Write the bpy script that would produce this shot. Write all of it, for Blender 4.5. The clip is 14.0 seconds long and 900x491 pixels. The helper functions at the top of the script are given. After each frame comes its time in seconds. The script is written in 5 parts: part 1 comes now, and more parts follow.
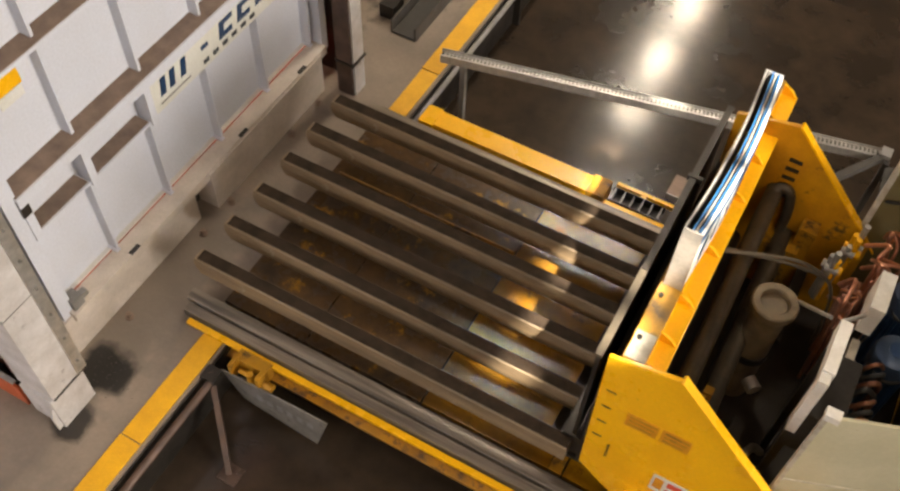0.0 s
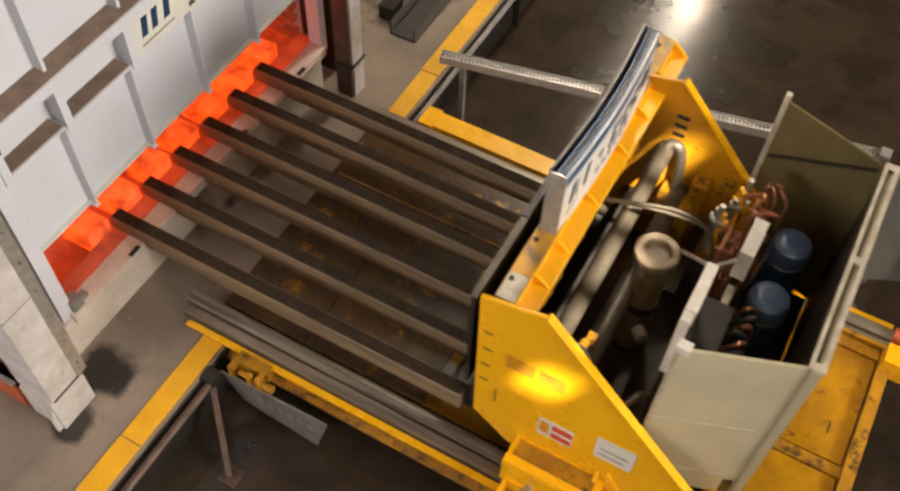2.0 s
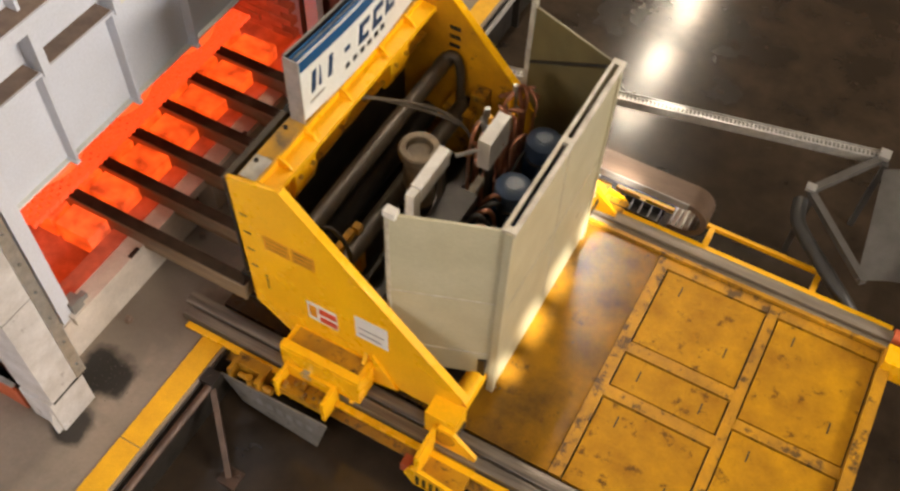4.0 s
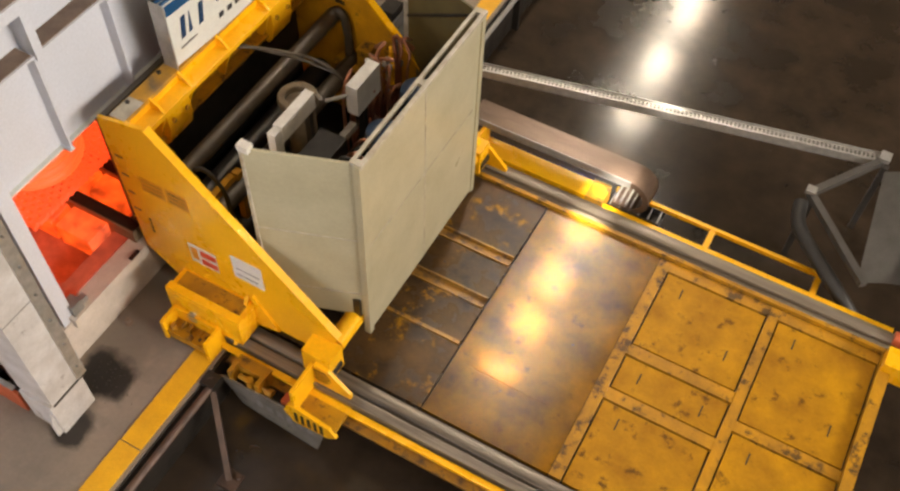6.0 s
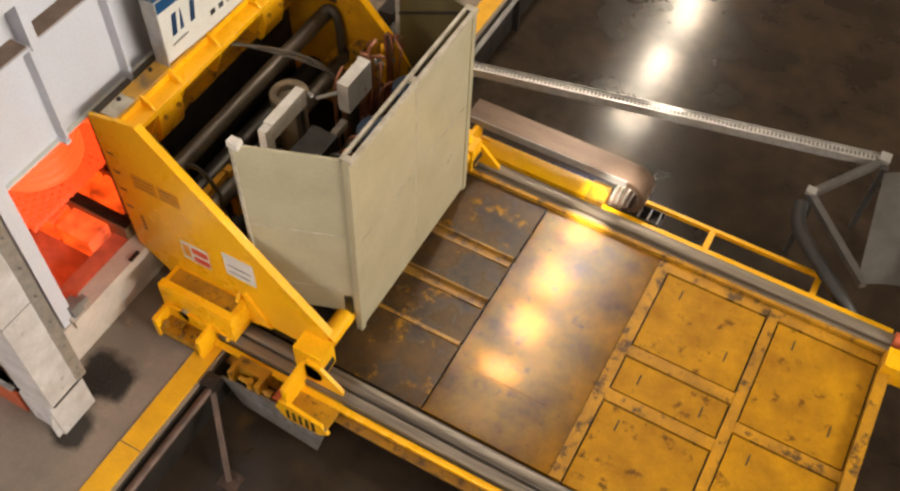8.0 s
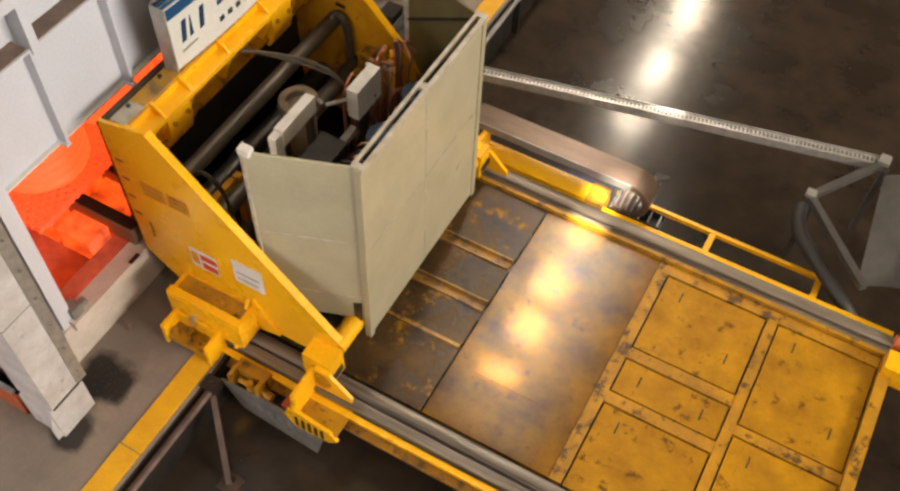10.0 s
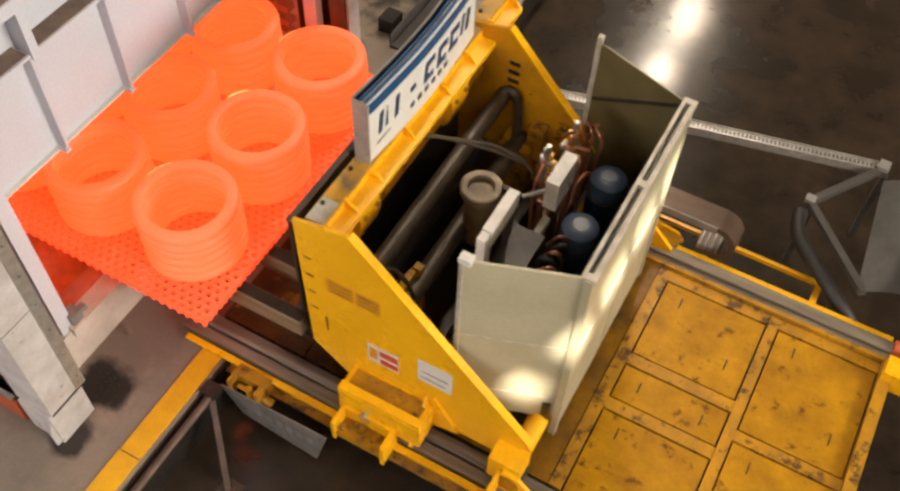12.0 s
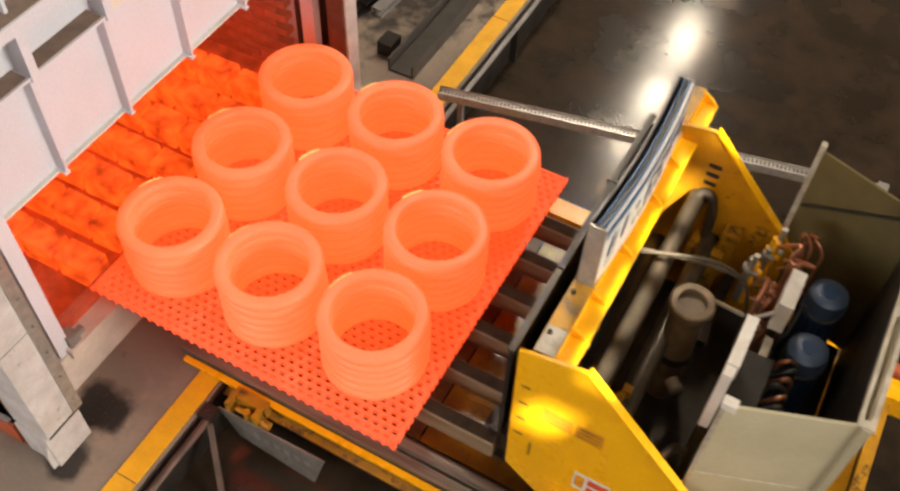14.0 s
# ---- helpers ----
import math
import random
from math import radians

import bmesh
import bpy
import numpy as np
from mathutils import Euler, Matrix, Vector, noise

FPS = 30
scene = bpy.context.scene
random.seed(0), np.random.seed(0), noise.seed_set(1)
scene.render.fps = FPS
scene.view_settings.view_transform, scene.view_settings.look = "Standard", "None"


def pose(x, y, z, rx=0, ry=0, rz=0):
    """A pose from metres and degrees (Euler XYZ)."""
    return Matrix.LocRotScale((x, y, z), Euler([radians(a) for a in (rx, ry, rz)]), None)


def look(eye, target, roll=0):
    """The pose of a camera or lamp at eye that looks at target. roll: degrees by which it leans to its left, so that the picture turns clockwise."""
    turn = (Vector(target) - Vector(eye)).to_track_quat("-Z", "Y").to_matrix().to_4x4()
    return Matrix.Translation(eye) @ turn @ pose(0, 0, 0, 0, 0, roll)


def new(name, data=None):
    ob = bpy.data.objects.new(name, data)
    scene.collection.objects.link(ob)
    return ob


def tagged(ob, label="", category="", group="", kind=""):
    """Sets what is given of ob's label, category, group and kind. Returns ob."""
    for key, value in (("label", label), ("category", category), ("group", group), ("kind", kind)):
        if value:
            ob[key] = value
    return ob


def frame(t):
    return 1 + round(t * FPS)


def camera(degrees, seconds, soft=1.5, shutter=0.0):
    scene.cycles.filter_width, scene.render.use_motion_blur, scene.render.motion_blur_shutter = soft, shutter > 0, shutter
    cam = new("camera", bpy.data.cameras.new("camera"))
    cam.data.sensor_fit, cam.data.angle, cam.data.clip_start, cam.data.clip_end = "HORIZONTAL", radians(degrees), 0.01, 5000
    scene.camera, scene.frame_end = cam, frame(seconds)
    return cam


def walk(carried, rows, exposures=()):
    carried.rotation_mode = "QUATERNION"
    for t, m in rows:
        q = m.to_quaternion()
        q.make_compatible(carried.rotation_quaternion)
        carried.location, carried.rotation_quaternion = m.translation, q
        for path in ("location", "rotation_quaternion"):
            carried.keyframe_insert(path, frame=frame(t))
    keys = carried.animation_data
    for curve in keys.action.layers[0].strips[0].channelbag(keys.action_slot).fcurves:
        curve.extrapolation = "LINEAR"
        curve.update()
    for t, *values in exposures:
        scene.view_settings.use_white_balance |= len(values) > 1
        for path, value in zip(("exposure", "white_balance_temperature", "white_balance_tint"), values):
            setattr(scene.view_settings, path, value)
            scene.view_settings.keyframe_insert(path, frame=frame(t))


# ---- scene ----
cam = camera(49.52, 14.0, soft=2.4, shutter=0.5)
PATH = [
    (0, pose(0, 0, 6.55, 35.644, -1.706, 29.089)),
    (0.5, pose(0, 0, 6.55, 35.565, -1.703, 29.091)),
    (1, pose(0, 0, 6.55, 35.681, -1.708, 29.088)),
    (1.5, pose(0, 0, 6.55, 35.706, -1.685, 29.032)),
    (2, pose(0, 0, 6.55, 35.720, -1.670, 29.004)),
    (2.5, pose(0, 0, 6.55, 35.741, -1.667, 29.031)),
    (3, pose(0, 0, 6.55, 35.772, -1.676, 29.008)),
    (5.5, pose(0, 0, 6.55, 35.848, -1.645, 28.958)),
    (6, pose(0, 0, 6.55, 35.941, -1.654, 28.976)),
    (6.5, pose(0, 0, 6.55, 35.997, -1.647, 28.965)),
    (7, pose(0, 0, 6.55, 35.997, -1.647, 28.965)),
    (7.5, pose(0, 0, 6.55, 35.997, -1.647, 28.965)),
    (8, pose(0, 0, 6.55, 36.003, -1.641, 28.956)),
    (10.5, pose(0, 0, 6.55, 36.209, -1.645, 28.961)),
    (11, pose(0, 0, 6.55, 36.297, -1.654, 28.980)),
    (11.5, pose(0, 0, 6.55, 36.421, -1.642, 28.936)),
    (12, pose(0, 0, 6.55, 36.471, -1.651, 28.934)),
    (12.5, pose(0, 0, 6.55, 36.339, -1.666, 28.955)),
    (13, pose(0, 0, 6.55, 36.436, -1.713, 28.955)),
    (13.5, pose(0, 0, 6.55, 36.950, -1.732, 28.924)),
    (14, pose(0, 0, 6.55, 37.778, -1.719, 28.882)),
]

walk(cam, PATH)

# ---- light ----
world = bpy.data.worlds.new("hall_air")
world.use_nodes = True
scene.world = world
sky = world.node_tree.nodes.new("ShaderNodeTexSky")
sky.sky_type, sky.sun_disc = "NISHITA", False
sky.sun_elevation, sky.sun_rotation = radians(54.7), radians(135)
world.node_tree.links.new(sky.outputs[0], world.node_tree.nodes["Background"].inputs[0])
world.node_tree.nodes["Background"].inputs[1].default_value = 0.08
scene.view_settings.exposure = 3.33

SUN_DIR = Vector((-0.44, 0.50, -1.0)).normalized()
sun = new("sun", bpy.data.lights.new("sun", "SUN"))
sun.data.energy, sun.data.angle, sun.data.color = 3.0, 0.015, (1.0, 0.90, 0.74)
sun.matrix_world = Matrix.Translation((6, -6, 14)) @ SUN_DIR.to_track_quat("-Z", "Y").to_matrix().to_4x4()


def unseen_lamp(x, y, w, d, power):
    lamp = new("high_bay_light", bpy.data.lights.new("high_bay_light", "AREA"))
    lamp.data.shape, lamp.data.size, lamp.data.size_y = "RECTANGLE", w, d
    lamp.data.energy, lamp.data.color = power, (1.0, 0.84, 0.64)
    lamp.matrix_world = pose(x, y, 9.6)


# two broad fill lamps overhead, out of view, added to lift the general light
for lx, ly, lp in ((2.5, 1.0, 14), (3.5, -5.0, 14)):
    unseen_lamp(lx, ly, 2.4, 1.2, lp)
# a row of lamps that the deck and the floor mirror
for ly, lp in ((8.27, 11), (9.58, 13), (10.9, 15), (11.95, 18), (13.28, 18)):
    unseen_lamp(-2.95, ly, 0.22, 0.36, lp)
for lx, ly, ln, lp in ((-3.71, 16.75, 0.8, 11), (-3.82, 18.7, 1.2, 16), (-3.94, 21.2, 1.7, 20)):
    unseen_lamp(lx, ly, 0.5, ln, lp)


def window_light(eye, target, w, h, power, tint):
    lamp = new("window_light", bpy.data.lights.new("window_light", "AREA"))
    lamp.data.shape, lamp.data.size, lamp.data.size_y = "RECTANGLE", w, h
    lamp.data.energy, lamp.data.color = power, tint
    lamp.matrix_world = look(eye, target)


# two added area lamps fill from the south and east through unseen wall gaps
window_light((-5.0, -8.9, 5.8), (-5.0, 4, 5.8), 9.0, 3.2, 80, (1.0, 0.82, 0.59))
window_light((15.9, 3.0, 7.7), (0, 3.0, 7.7), 10.0, 3.2, 400, (1.0, 0.875, 0.695))


# ---- materials ----
def material(name, base, rough=0.5, metal=0.0, dark=None, scale=6.0, amount=0.5, fine=60.0, bump=0.15, wear=None,
             wear_level=0.62, wear_scale=9.0, emit=None, emit_power=0.0, emit_dark=0.62, rough_var=0.15, piece=0.0, coat=0.0, spec=0.5, grain_along=1.0):
    m = bpy.data.materials.new(name)
    m.use_nodes = True
    nt = m.node_tree
    b = nt.nodes["Principled BSDF"]

    def node(kind, **kw):
        n = nt.nodes.new(kind)
        for k, v in kw.items():
            n.inputs[k].default_value = v
        return n
    tc = nt.nodes.new("ShaderNodeTexCoord")
    big = node("ShaderNodeTexNoise", Scale=scale, Detail=5.0, Roughness=0.6)
    small = node("ShaderNodeTexNoise", Scale=fine, Detail=3.0, Roughness=0.65)
    run = nt.nodes.new("ShaderNodeMapping")
    run.inputs["Scale"].default_value = (grain_along, 1, 1)
    nt.links.new(tc.outputs["Object"], run.inputs["Vector"])
    nt.links.new(run.outputs[0], big.inputs["Vector"])
    nt.links.new(run.outputs[0], small.inputs["Vector"])
    dark = dark or tuple(c * 0.6 for c in base)
    ramp = node("ShaderNodeMapRange")
    ramp.inputs[1].default_value, ramp.inputs[2].default_value, ramp.inputs[4].default_value = 0.35, 0.72, amount
    nt.links.new(big.outputs["Fac"], ramp.inputs[0])
    mix = nt.nodes.new("ShaderNodeMix")
    mix.data_type = "RGBA"
    mix.inputs[6].default_value, mix.inputs[7].default_value = (*base, 1), (*dark, 1)
    nt.links.new(ramp.outputs[0], mix.inputs[0])
    out = mix.outputs[2]
    grain = nt.nodes.new("ShaderNodeMix")
    grain.data_type, grain.blend_type = "RGBA", "MULTIPLY"
    grain.inputs[0].default_value = 0.2
    nt.links.new(out, grain.inputs[6])
    gr = node("ShaderNodeMapRange")
    gr.inputs[1].default_value, gr.inputs[2].default_value, gr.inputs[3].default_value, gr.inputs[4].default_value = 0.3, 0.7, 0.55, 1.15
    nt.links.new(small.outputs["Fac"], gr.inputs[0])
    nt.links.new(gr.outputs[0], grain.inputs[7])
    out = grain.outputs[2]
    if wear:
        wn = node("ShaderNodeTexNoise", Scale=wear_scale, Detail=8.0, Roughness=0.72)
        nt.links.new(tc.outputs["Object"], wn.inputs["Vector"])
        wr = node("ShaderNodeMapRange")
        wr.inputs[1].default_value, wr.inputs[2].default_value = wear_level - 0.03, wear_level + 0.06
        nt.links.new(wn.outputs["Fac"], wr.inputs[0])
        wm = nt.nodes.new("ShaderNodeMix")
        wm.data_type = "RGBA"
        wm.inputs[7].default_value = (*wear, 1)
        nt.links.new(wr.outputs[0], wm.inputs[0])
        nt.links.new(out, wm.inputs[6])
        out = wm.outputs[2]
    if piece:
        oi = nt.nodes.new("ShaderNodeObjectInfo")
        pr = node("ShaderNodeMapRange")
        pr.inputs[3].default_value, pr.inputs[4].default_value = 1 - piece, 1 + piece
        nt.links.new(oi.outputs["Random"], pr.inputs[0])
        pm = nt.nodes.new("ShaderNodeMix")
        pm.data_type, pm.blend_type = "RGBA", "MULTIPLY"
        pm.inputs[0].default_value = 1.0
        nt.links.new(out, pm.inputs[6])
        nt.links.new(pr.outputs[0], pm.inputs[7])
        out = pm.outputs[2]
    nt.links.new(out, b.inputs["Base Color"])
    rr = node("ShaderNodeMapRange")
    rr.inputs[3].default_value, rr.inputs[4].default_value = max(0.03, rough - rough_var), min(1.0, rough + rough_var)
    nt.links.new(big.outputs["Fac"], rr.inputs[0])
    nt.links.new(rr.outputs[0], b.inputs["Roughness"])
    b.inputs["Metallic"].default_value = metal
    b.inputs["Coat Weight"].default_value = coat
    b.inputs["Specular IOR Level"].default_value = spec
    bp = node("ShaderNodeBump", Strength=bump, Distance=0.01)
    nt.links.new(small.outputs["Fac"], bp.inputs["Height"])
    nt.links.new(bp.outputs[0], b.inputs["Normal"])
    if emit:
        em = nt.nodes.new("ShaderNodeMix")
        em.data_type = "RGBA"
        em.inputs[6].default_value, em.inputs[7].default_value = (*emit, 1), (*[c * emit_dark for c in emit], 1)
        nt.links.new(ramp.outputs[0], em.inputs[0])
        nt.links.new(em.outputs[2], b.inputs["Emission Color"])
        b.inputs["Emission Strength"].default_value = emit_power
    return m


YELLOW = material("yellow_machine_paint", (0.94, 0.49, 0.008), 0.28, dark=(0.76, 0.36, 0.006), scale=2.2, amount=0.55, fine=45, bump=0.06,
                  wear=(0.10, 0.055, 0.025), wear_level=0.70, wear_scale=5)
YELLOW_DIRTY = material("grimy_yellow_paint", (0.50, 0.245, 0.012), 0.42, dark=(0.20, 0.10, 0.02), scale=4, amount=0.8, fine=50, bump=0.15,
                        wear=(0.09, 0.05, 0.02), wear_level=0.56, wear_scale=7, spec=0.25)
DECK_YELLOW = material("worn_yellow_deck_plate", (0.47, 0.230, 0.002), 0.5, dark=(0.25, 0.106, 0.003), scale=3.6, amount=0.9, fine=40, bump=0.25,
                       wear=(0.12, 0.052, 0.006), wear_level=0.60, wear_scale=8, spec=0.22)
DECK_WORN = material("trampled_deck_steel", (0.105, 0.058, 0.022), 0.27, 0.0, dark=(0.024, 0.017, 0.012), scale=4.5, amount=1.0, fine=40, bump=0.25,
                     wear=(0.34, 0.165, 0.012), wear_level=0.61, wear_scale=4, spec=0.22)
DECK_MID = material("half_worn_deck_plate", (0.28, 0.130, 0.008), 0.16, 0.0, dark=(0.050, 0.030, 0.014), scale=2.3, amount=1.0, fine=60, bump=0.10, rough_var=0.06,
                    wear=(0.10, 0.050, 0.014), wear_level=0.60, wear_scale=7, spec=0.27)
CHANNEL_WORN = material("worn_channel_paint", (0.42, 0.21, 0.02), 0.4, dark=(0.16, 0.09, 0.035), scale=5, amount=0.95, fine=60, bump=0.15, wear=(0.10, 0.06, 0.035), wear_level=0.55)
CARRIER = material("brown_steel_link_band", (0.15, 0.10, 0.07), 0.33, 0.4, dark=(0.07, 0.045, 0.035), grain_along=0.25, scale=7, amount=0.8, fine=50, bump=0.06)
STRIP_YELLOW = material("yellow_kerb_paint", (0.78, 0.41, 0.008), 0.5, dark=(0.56, 0.28, 0.010), scale=5, amount=0.6, fine=60, bump=0.15,
                        wear=(0.13, 0.10, 0.07), wear_level=0.70, wear_scale=9)
FORK_STEEL = material("scaled_fork_steel", (0.27, 0.19, 0.11), 0.5, 0.0, dark=(0.10, 0.07, 0.042), grain_along=0.15, scale=9, amount=0.9, fine=50, bump=0.25,
                      wear=(0.30, 0.27, 0.22), wear_level=0.63, wear_scale=8)
# fork tops darker than the lit sides; this shading is in the colour
FORK_TOP = material("shaded_fork_top", (0.042, 0.029, 0.020), 0.7, 0.0, dark=(0.016, 0.012, 0.009), scale=7, amount=0.9, fine=50, bump=0.3, spec=0.05)
RAIL_STEEL = material("polished_rail_steel", (0.29, 0.24, 0.185), 0.36, 0.2, dark=(0.11, 0.085, 0.06), grain_along=0.1, scale=9, amount=0.9, fine=40, bump=0.12)
RAIL_DULL = material("scored_rail_steel", (0.25, 0.21, 0.17), 0.36, 0.2, dark=(0.045, 0.037, 0.032), grain_along=0.04, scale=26, amount=1.0, fine=40, bump=0.2)
# dark steel parts; also lines gaps and the bay where shade is wanted
DARK_STEEL = material("dark_steel_and_shade", (0.042, 0.036, 0.031), 0.42, 0.4, dark=(0.016, 0.014, 0.013), scale=5, amount=0.9, fine=50, bump=0.2)
GREY_STEEL = material("grey_painted_steel", (0.27, 0.26, 0.25), 0.45, 0.2, dark=(0.15, 0.145, 0.14), scale=5, amount=0.8, fine=60, bump=0.12)
GALV = material("galvanised_steel", (0.50, 0.48, 0.45), 0.38, 0.6, dark=(0.30, 0.29, 0.27), scale=14, amount=0.8, fine=80, bump=0.1)
CABINET = material("grey_green_cabinet_enamel", (0.42, 0.385, 0.265), 0.33, dark=(0.33, 0.295, 0.19), scale=2.5, amount=0.7, fine=40, bump=0.04,
                   wear=(0.22, 0.19, 0.13), wear_level=0.73, wear_scale=4)
# far wing's sheet, darker than the other panels to carry the bay's shade
OLIVE_SHADED = material("shaded_olive_sheet", (0.14, 0.110, 0.045), 0.38, dark=(0.07, 0.055, 0.025), scale=2.5, amount=0.9, fine=40, bump=0.06)
CABINET_EDGE = material("scuffed_cabinet_edge", (0.50, 0.46, 0.38), 0.42, dark=(0.22, 0.18, 0.13), scale=9, amount=0.8, fine=60, bump=0.1)
DOOR_WHITE = material("white_furnace_paint", (0.62, 0.645, 0.73), 0.45, dark=(0.57, 0.58, 0.64), scale=1.8, amount=0.7, fine=50, bump=0.05,
                      wear=(0.30, 0.25, 0.21), wear_level=0.72, wear_scale=4.5)
COLUMN_WHITE = material("dirty_column_paint", (0.62, 0.60, 0.60), 0.5, dark=(0.36, 0.33, 0.31), scale=3.2, amount=0.85, fine=45, bump=0.12,
                        wear=(0.13, 0.10, 0.085), wear_level=0.635, wear_scale=5.5)
BEAM_GRIME = material("greasy_beam_top", (0.62, 0.32, 0.025), 0.45, dark=(0.17, 0.11, 0.06), scale=3.6, amount=1.0, fine=50, bump=0.2,
                      wear=(0.17, 0.115, 0.06), wear_level=0.55, wear_scale=4.2)
LEDGE_DUST = material("brown_ledge_dust", (0.24, 0.17, 0.13), 0.85, dark=(0.14, 0.10, 0.08), scale=7, amount=0.9, fine=60, bump=0.2)
BASE_WHITE = material("stained_white_plinth", (0.66, 0.585, 0.52), 0.62, dark=(0.42, 0.37, 0.32), scale=2.4, amount=0.9, fine=40, bump=0.15,
                      wear=(0.20, 0.16, 0.13), wear_level=0.70, wear_scale=6)
SILL = material("burnt_sill_plate", (0.36, 0.17, 0.12), 0.7, dark=(0.16, 0.07, 0.05), scale=6, amount=0.9, fine=40, bump=0.3)
CONCRETE = material("dusty_apron_concrete", (0.27, 0.215, 0.17), 0.75, dark=(0.17, 0.14, 0.115), scale=1.3, amount=0.9, fine=30, bump=0.2,
                    wear=(0.13, 0.11, 0.10), wear_level=0.70, wear_scale=2.2)
DULL_GLOW = material("dull_glowing_refractory", (0.26, 0.12, 0.08), 0.9, dark=(0.10, 0.045, 0.035), scale=4, amount=0.9, fine=30, bump=0.35, emit=(1.0, 0.060, 0.006), emit_power=0.045, emit_dark=0.2)
SOOT = material("black_soot_stain", (0.060, 0.050, 0.045), 0.9, scale=8, amount=0.7, fine=50, bump=0.3)
FLOOR = material("dark_glossy_hall_floor", (0.047, 0.033, 0.023), 0.155, dark=(0.016, 0.012, 0.009), scale=1.6, amount=1.0, fine=9, bump=0.05,
                 wear=(0.085, 0.07, 0.058), wear_level=0.70, wear_scale=2.2, rough_var=0.07)
WALL = material("hall_wall_sheet", (0.17, 0.135, 0.10), 0.7, scale=1.0, amount=0.6, fine=20, bump=0.05)
ROOF = material("hall_roof_sheet", (0.17, 0.125, 0.085), 0.8, scale=1.0, amount=0.6, fine=20, bump=0.05)
BRICK_HOT = material("furnace_lining_brick", (0.40, 0.20, 0.14), 0.85, dark=(0.24, 0.11, 0.08), scale=5, amount=0.9, fine=40, bump=0.35,
                     emit=(1.0, 0.10, 0.02), emit_power=0.010, piece=0.25)
HEARTH_HOT = material("glowing_hearth", (0.42, 0.16, 0.10), 0.9, dark=(0.16, 0.05, 0.035), scale=7.5, amount=0.95, fine=30, bump=0.4,
                      emit=(1.0, 0.080, 0.006), emit_power=0.175, emit_dark=0.14)
TRAY_HOT = material("glowing_tray", (0.38, 0.11, 0.07), 0.8, scale=3, amount=0.35, fine=40, bump=0.15, emit=(1.0, 0.070, 0.012), emit_power=0.125)
RING_HOT = material("glowing_ring_steel", (0.36, 0.17, 0.11), 0.45, scale=3, amount=0.25, fine=35, bump=0.12, emit=(1.0, 0.113, 0.020), emit_power=0.124)
BLUE_MOTOR = material("blue_motor_enamel", (0.020, 0.055, 0.14), 0.35, dark=(0.010, 0.026, 0.065), scale=6, amount=0.7, fine=50, bump=0.08)
MOTOR_CAP = material("blue_grey_fan_cowl", (0.055, 0.085, 0.15), 0.4, 0.2, scale=6, amount=0.6, fine=60, bump=0.08)
WHITE_PANEL = material("white_box_enamel", (0.72, 0.69, 0.64), 0.42, dark=(0.50, 0.46, 0.41), scale=8, amount=0.7, fine=60, bump=0.06)
GUARD_GREY = material("dark_guard_paint", (0.075, 0.07, 0.066), 0.4, 0.1, dark=(0.045, 0.04, 0.036), scale=4, amount=0.8, fine=50, bump=0.1)
PLATE_GREY = material("scuffed_grey_plate", (0.20, 0.185, 0.165), 0.5, 0.0, dark=(0.10, 0.09, 0.08), scale=5, amount=0.9, fine=50, bump=0.1, wear=(0.05, 0.045, 0.04), wear_level=0.60, wear_scale=8)
YELLOW_SOILED = material("soiled_yellow_paint", (0.66, 0.31, 0.008), 0.38, dark=(0.34, 0.14, 0.008), scale=2.5, amount=0.9, fine=50, bump=0.1,
                         wear=(0.08, 0.045, 0.02), wear_level=0.62, wear_scale=4)
# emissive stand-in for the bright glints on the ring rims
RIM_GLINT = material("glowing_rim_highlight", (0.6, 0.4, 0.2), 0.6, scale=20, amount=0.3, fine=60, bump=0.1, emit=(1.0, 0.50, 0.14), emit_power=0.15)
TUBE = material("greasy_tube_steel", (0.10, 0.080, 0.055), 0.42, 0.2, dark=(0.035, 0.028, 0.022), scale=6, amount=0.9, fine=50, bump=0.12)
CYL_GREY = material("oiled_cylinder_grey", (0.27, 0.21, 0.135), 0.4, 0.2, dark=(0.10, 0.075, 0.05), scale=7, amount=0.9, fine=50, bump=0.12)
COPPER = material("copper_pipe", (0.55, 0.25, 0.15), 0.35, 0.8, dark=(0.28, 0.13, 0.08), scale=12, amount=0.8, fine=60, bump=0.08)
RUST_DARK = material("dark_rusty_pipe", (0.115, 0.072, 0.055), 0.5, 0.3, dark=(0.05, 0.035, 0.03), scale=7, amount=0.9, fine=50, bump=0.2)
RUBBER = material("black_hose_rubber", (0.03, 0.028, 0.026), 0.55, scale=10, amount=0.6, fine=60, bump=0.1)
SIGN_WHITE = material("sign_white", (0.70, 0.70, 0.66), 0.4, dark=(0.58, 0.57, 0.52), scale=4, amount=0.6, fine=50, bump=0.03)
SIGN_BLUE = material("sign_blue", (0.010, 0.075, 0.20), 0.4, scale=6, amount=0.5, fine=50, bump=0.03)
MARK_BLUE = material("dark_blue_lettering", (0.012, 0.045, 0.12), 0.4, scale=6, amount=0.5, fine=50, bump=0.03)
SIGN_BLACK = material("sign_black", (0.03, 0.035, 0.045), 0.45, scale=6, amount=0.5, fine=50, bump=0.03)
RED_LABEL = material("label_red", (0.65, 0.07, 0.03), 0.4, scale=6, amount=0.4, fine=50, bump=0.02)
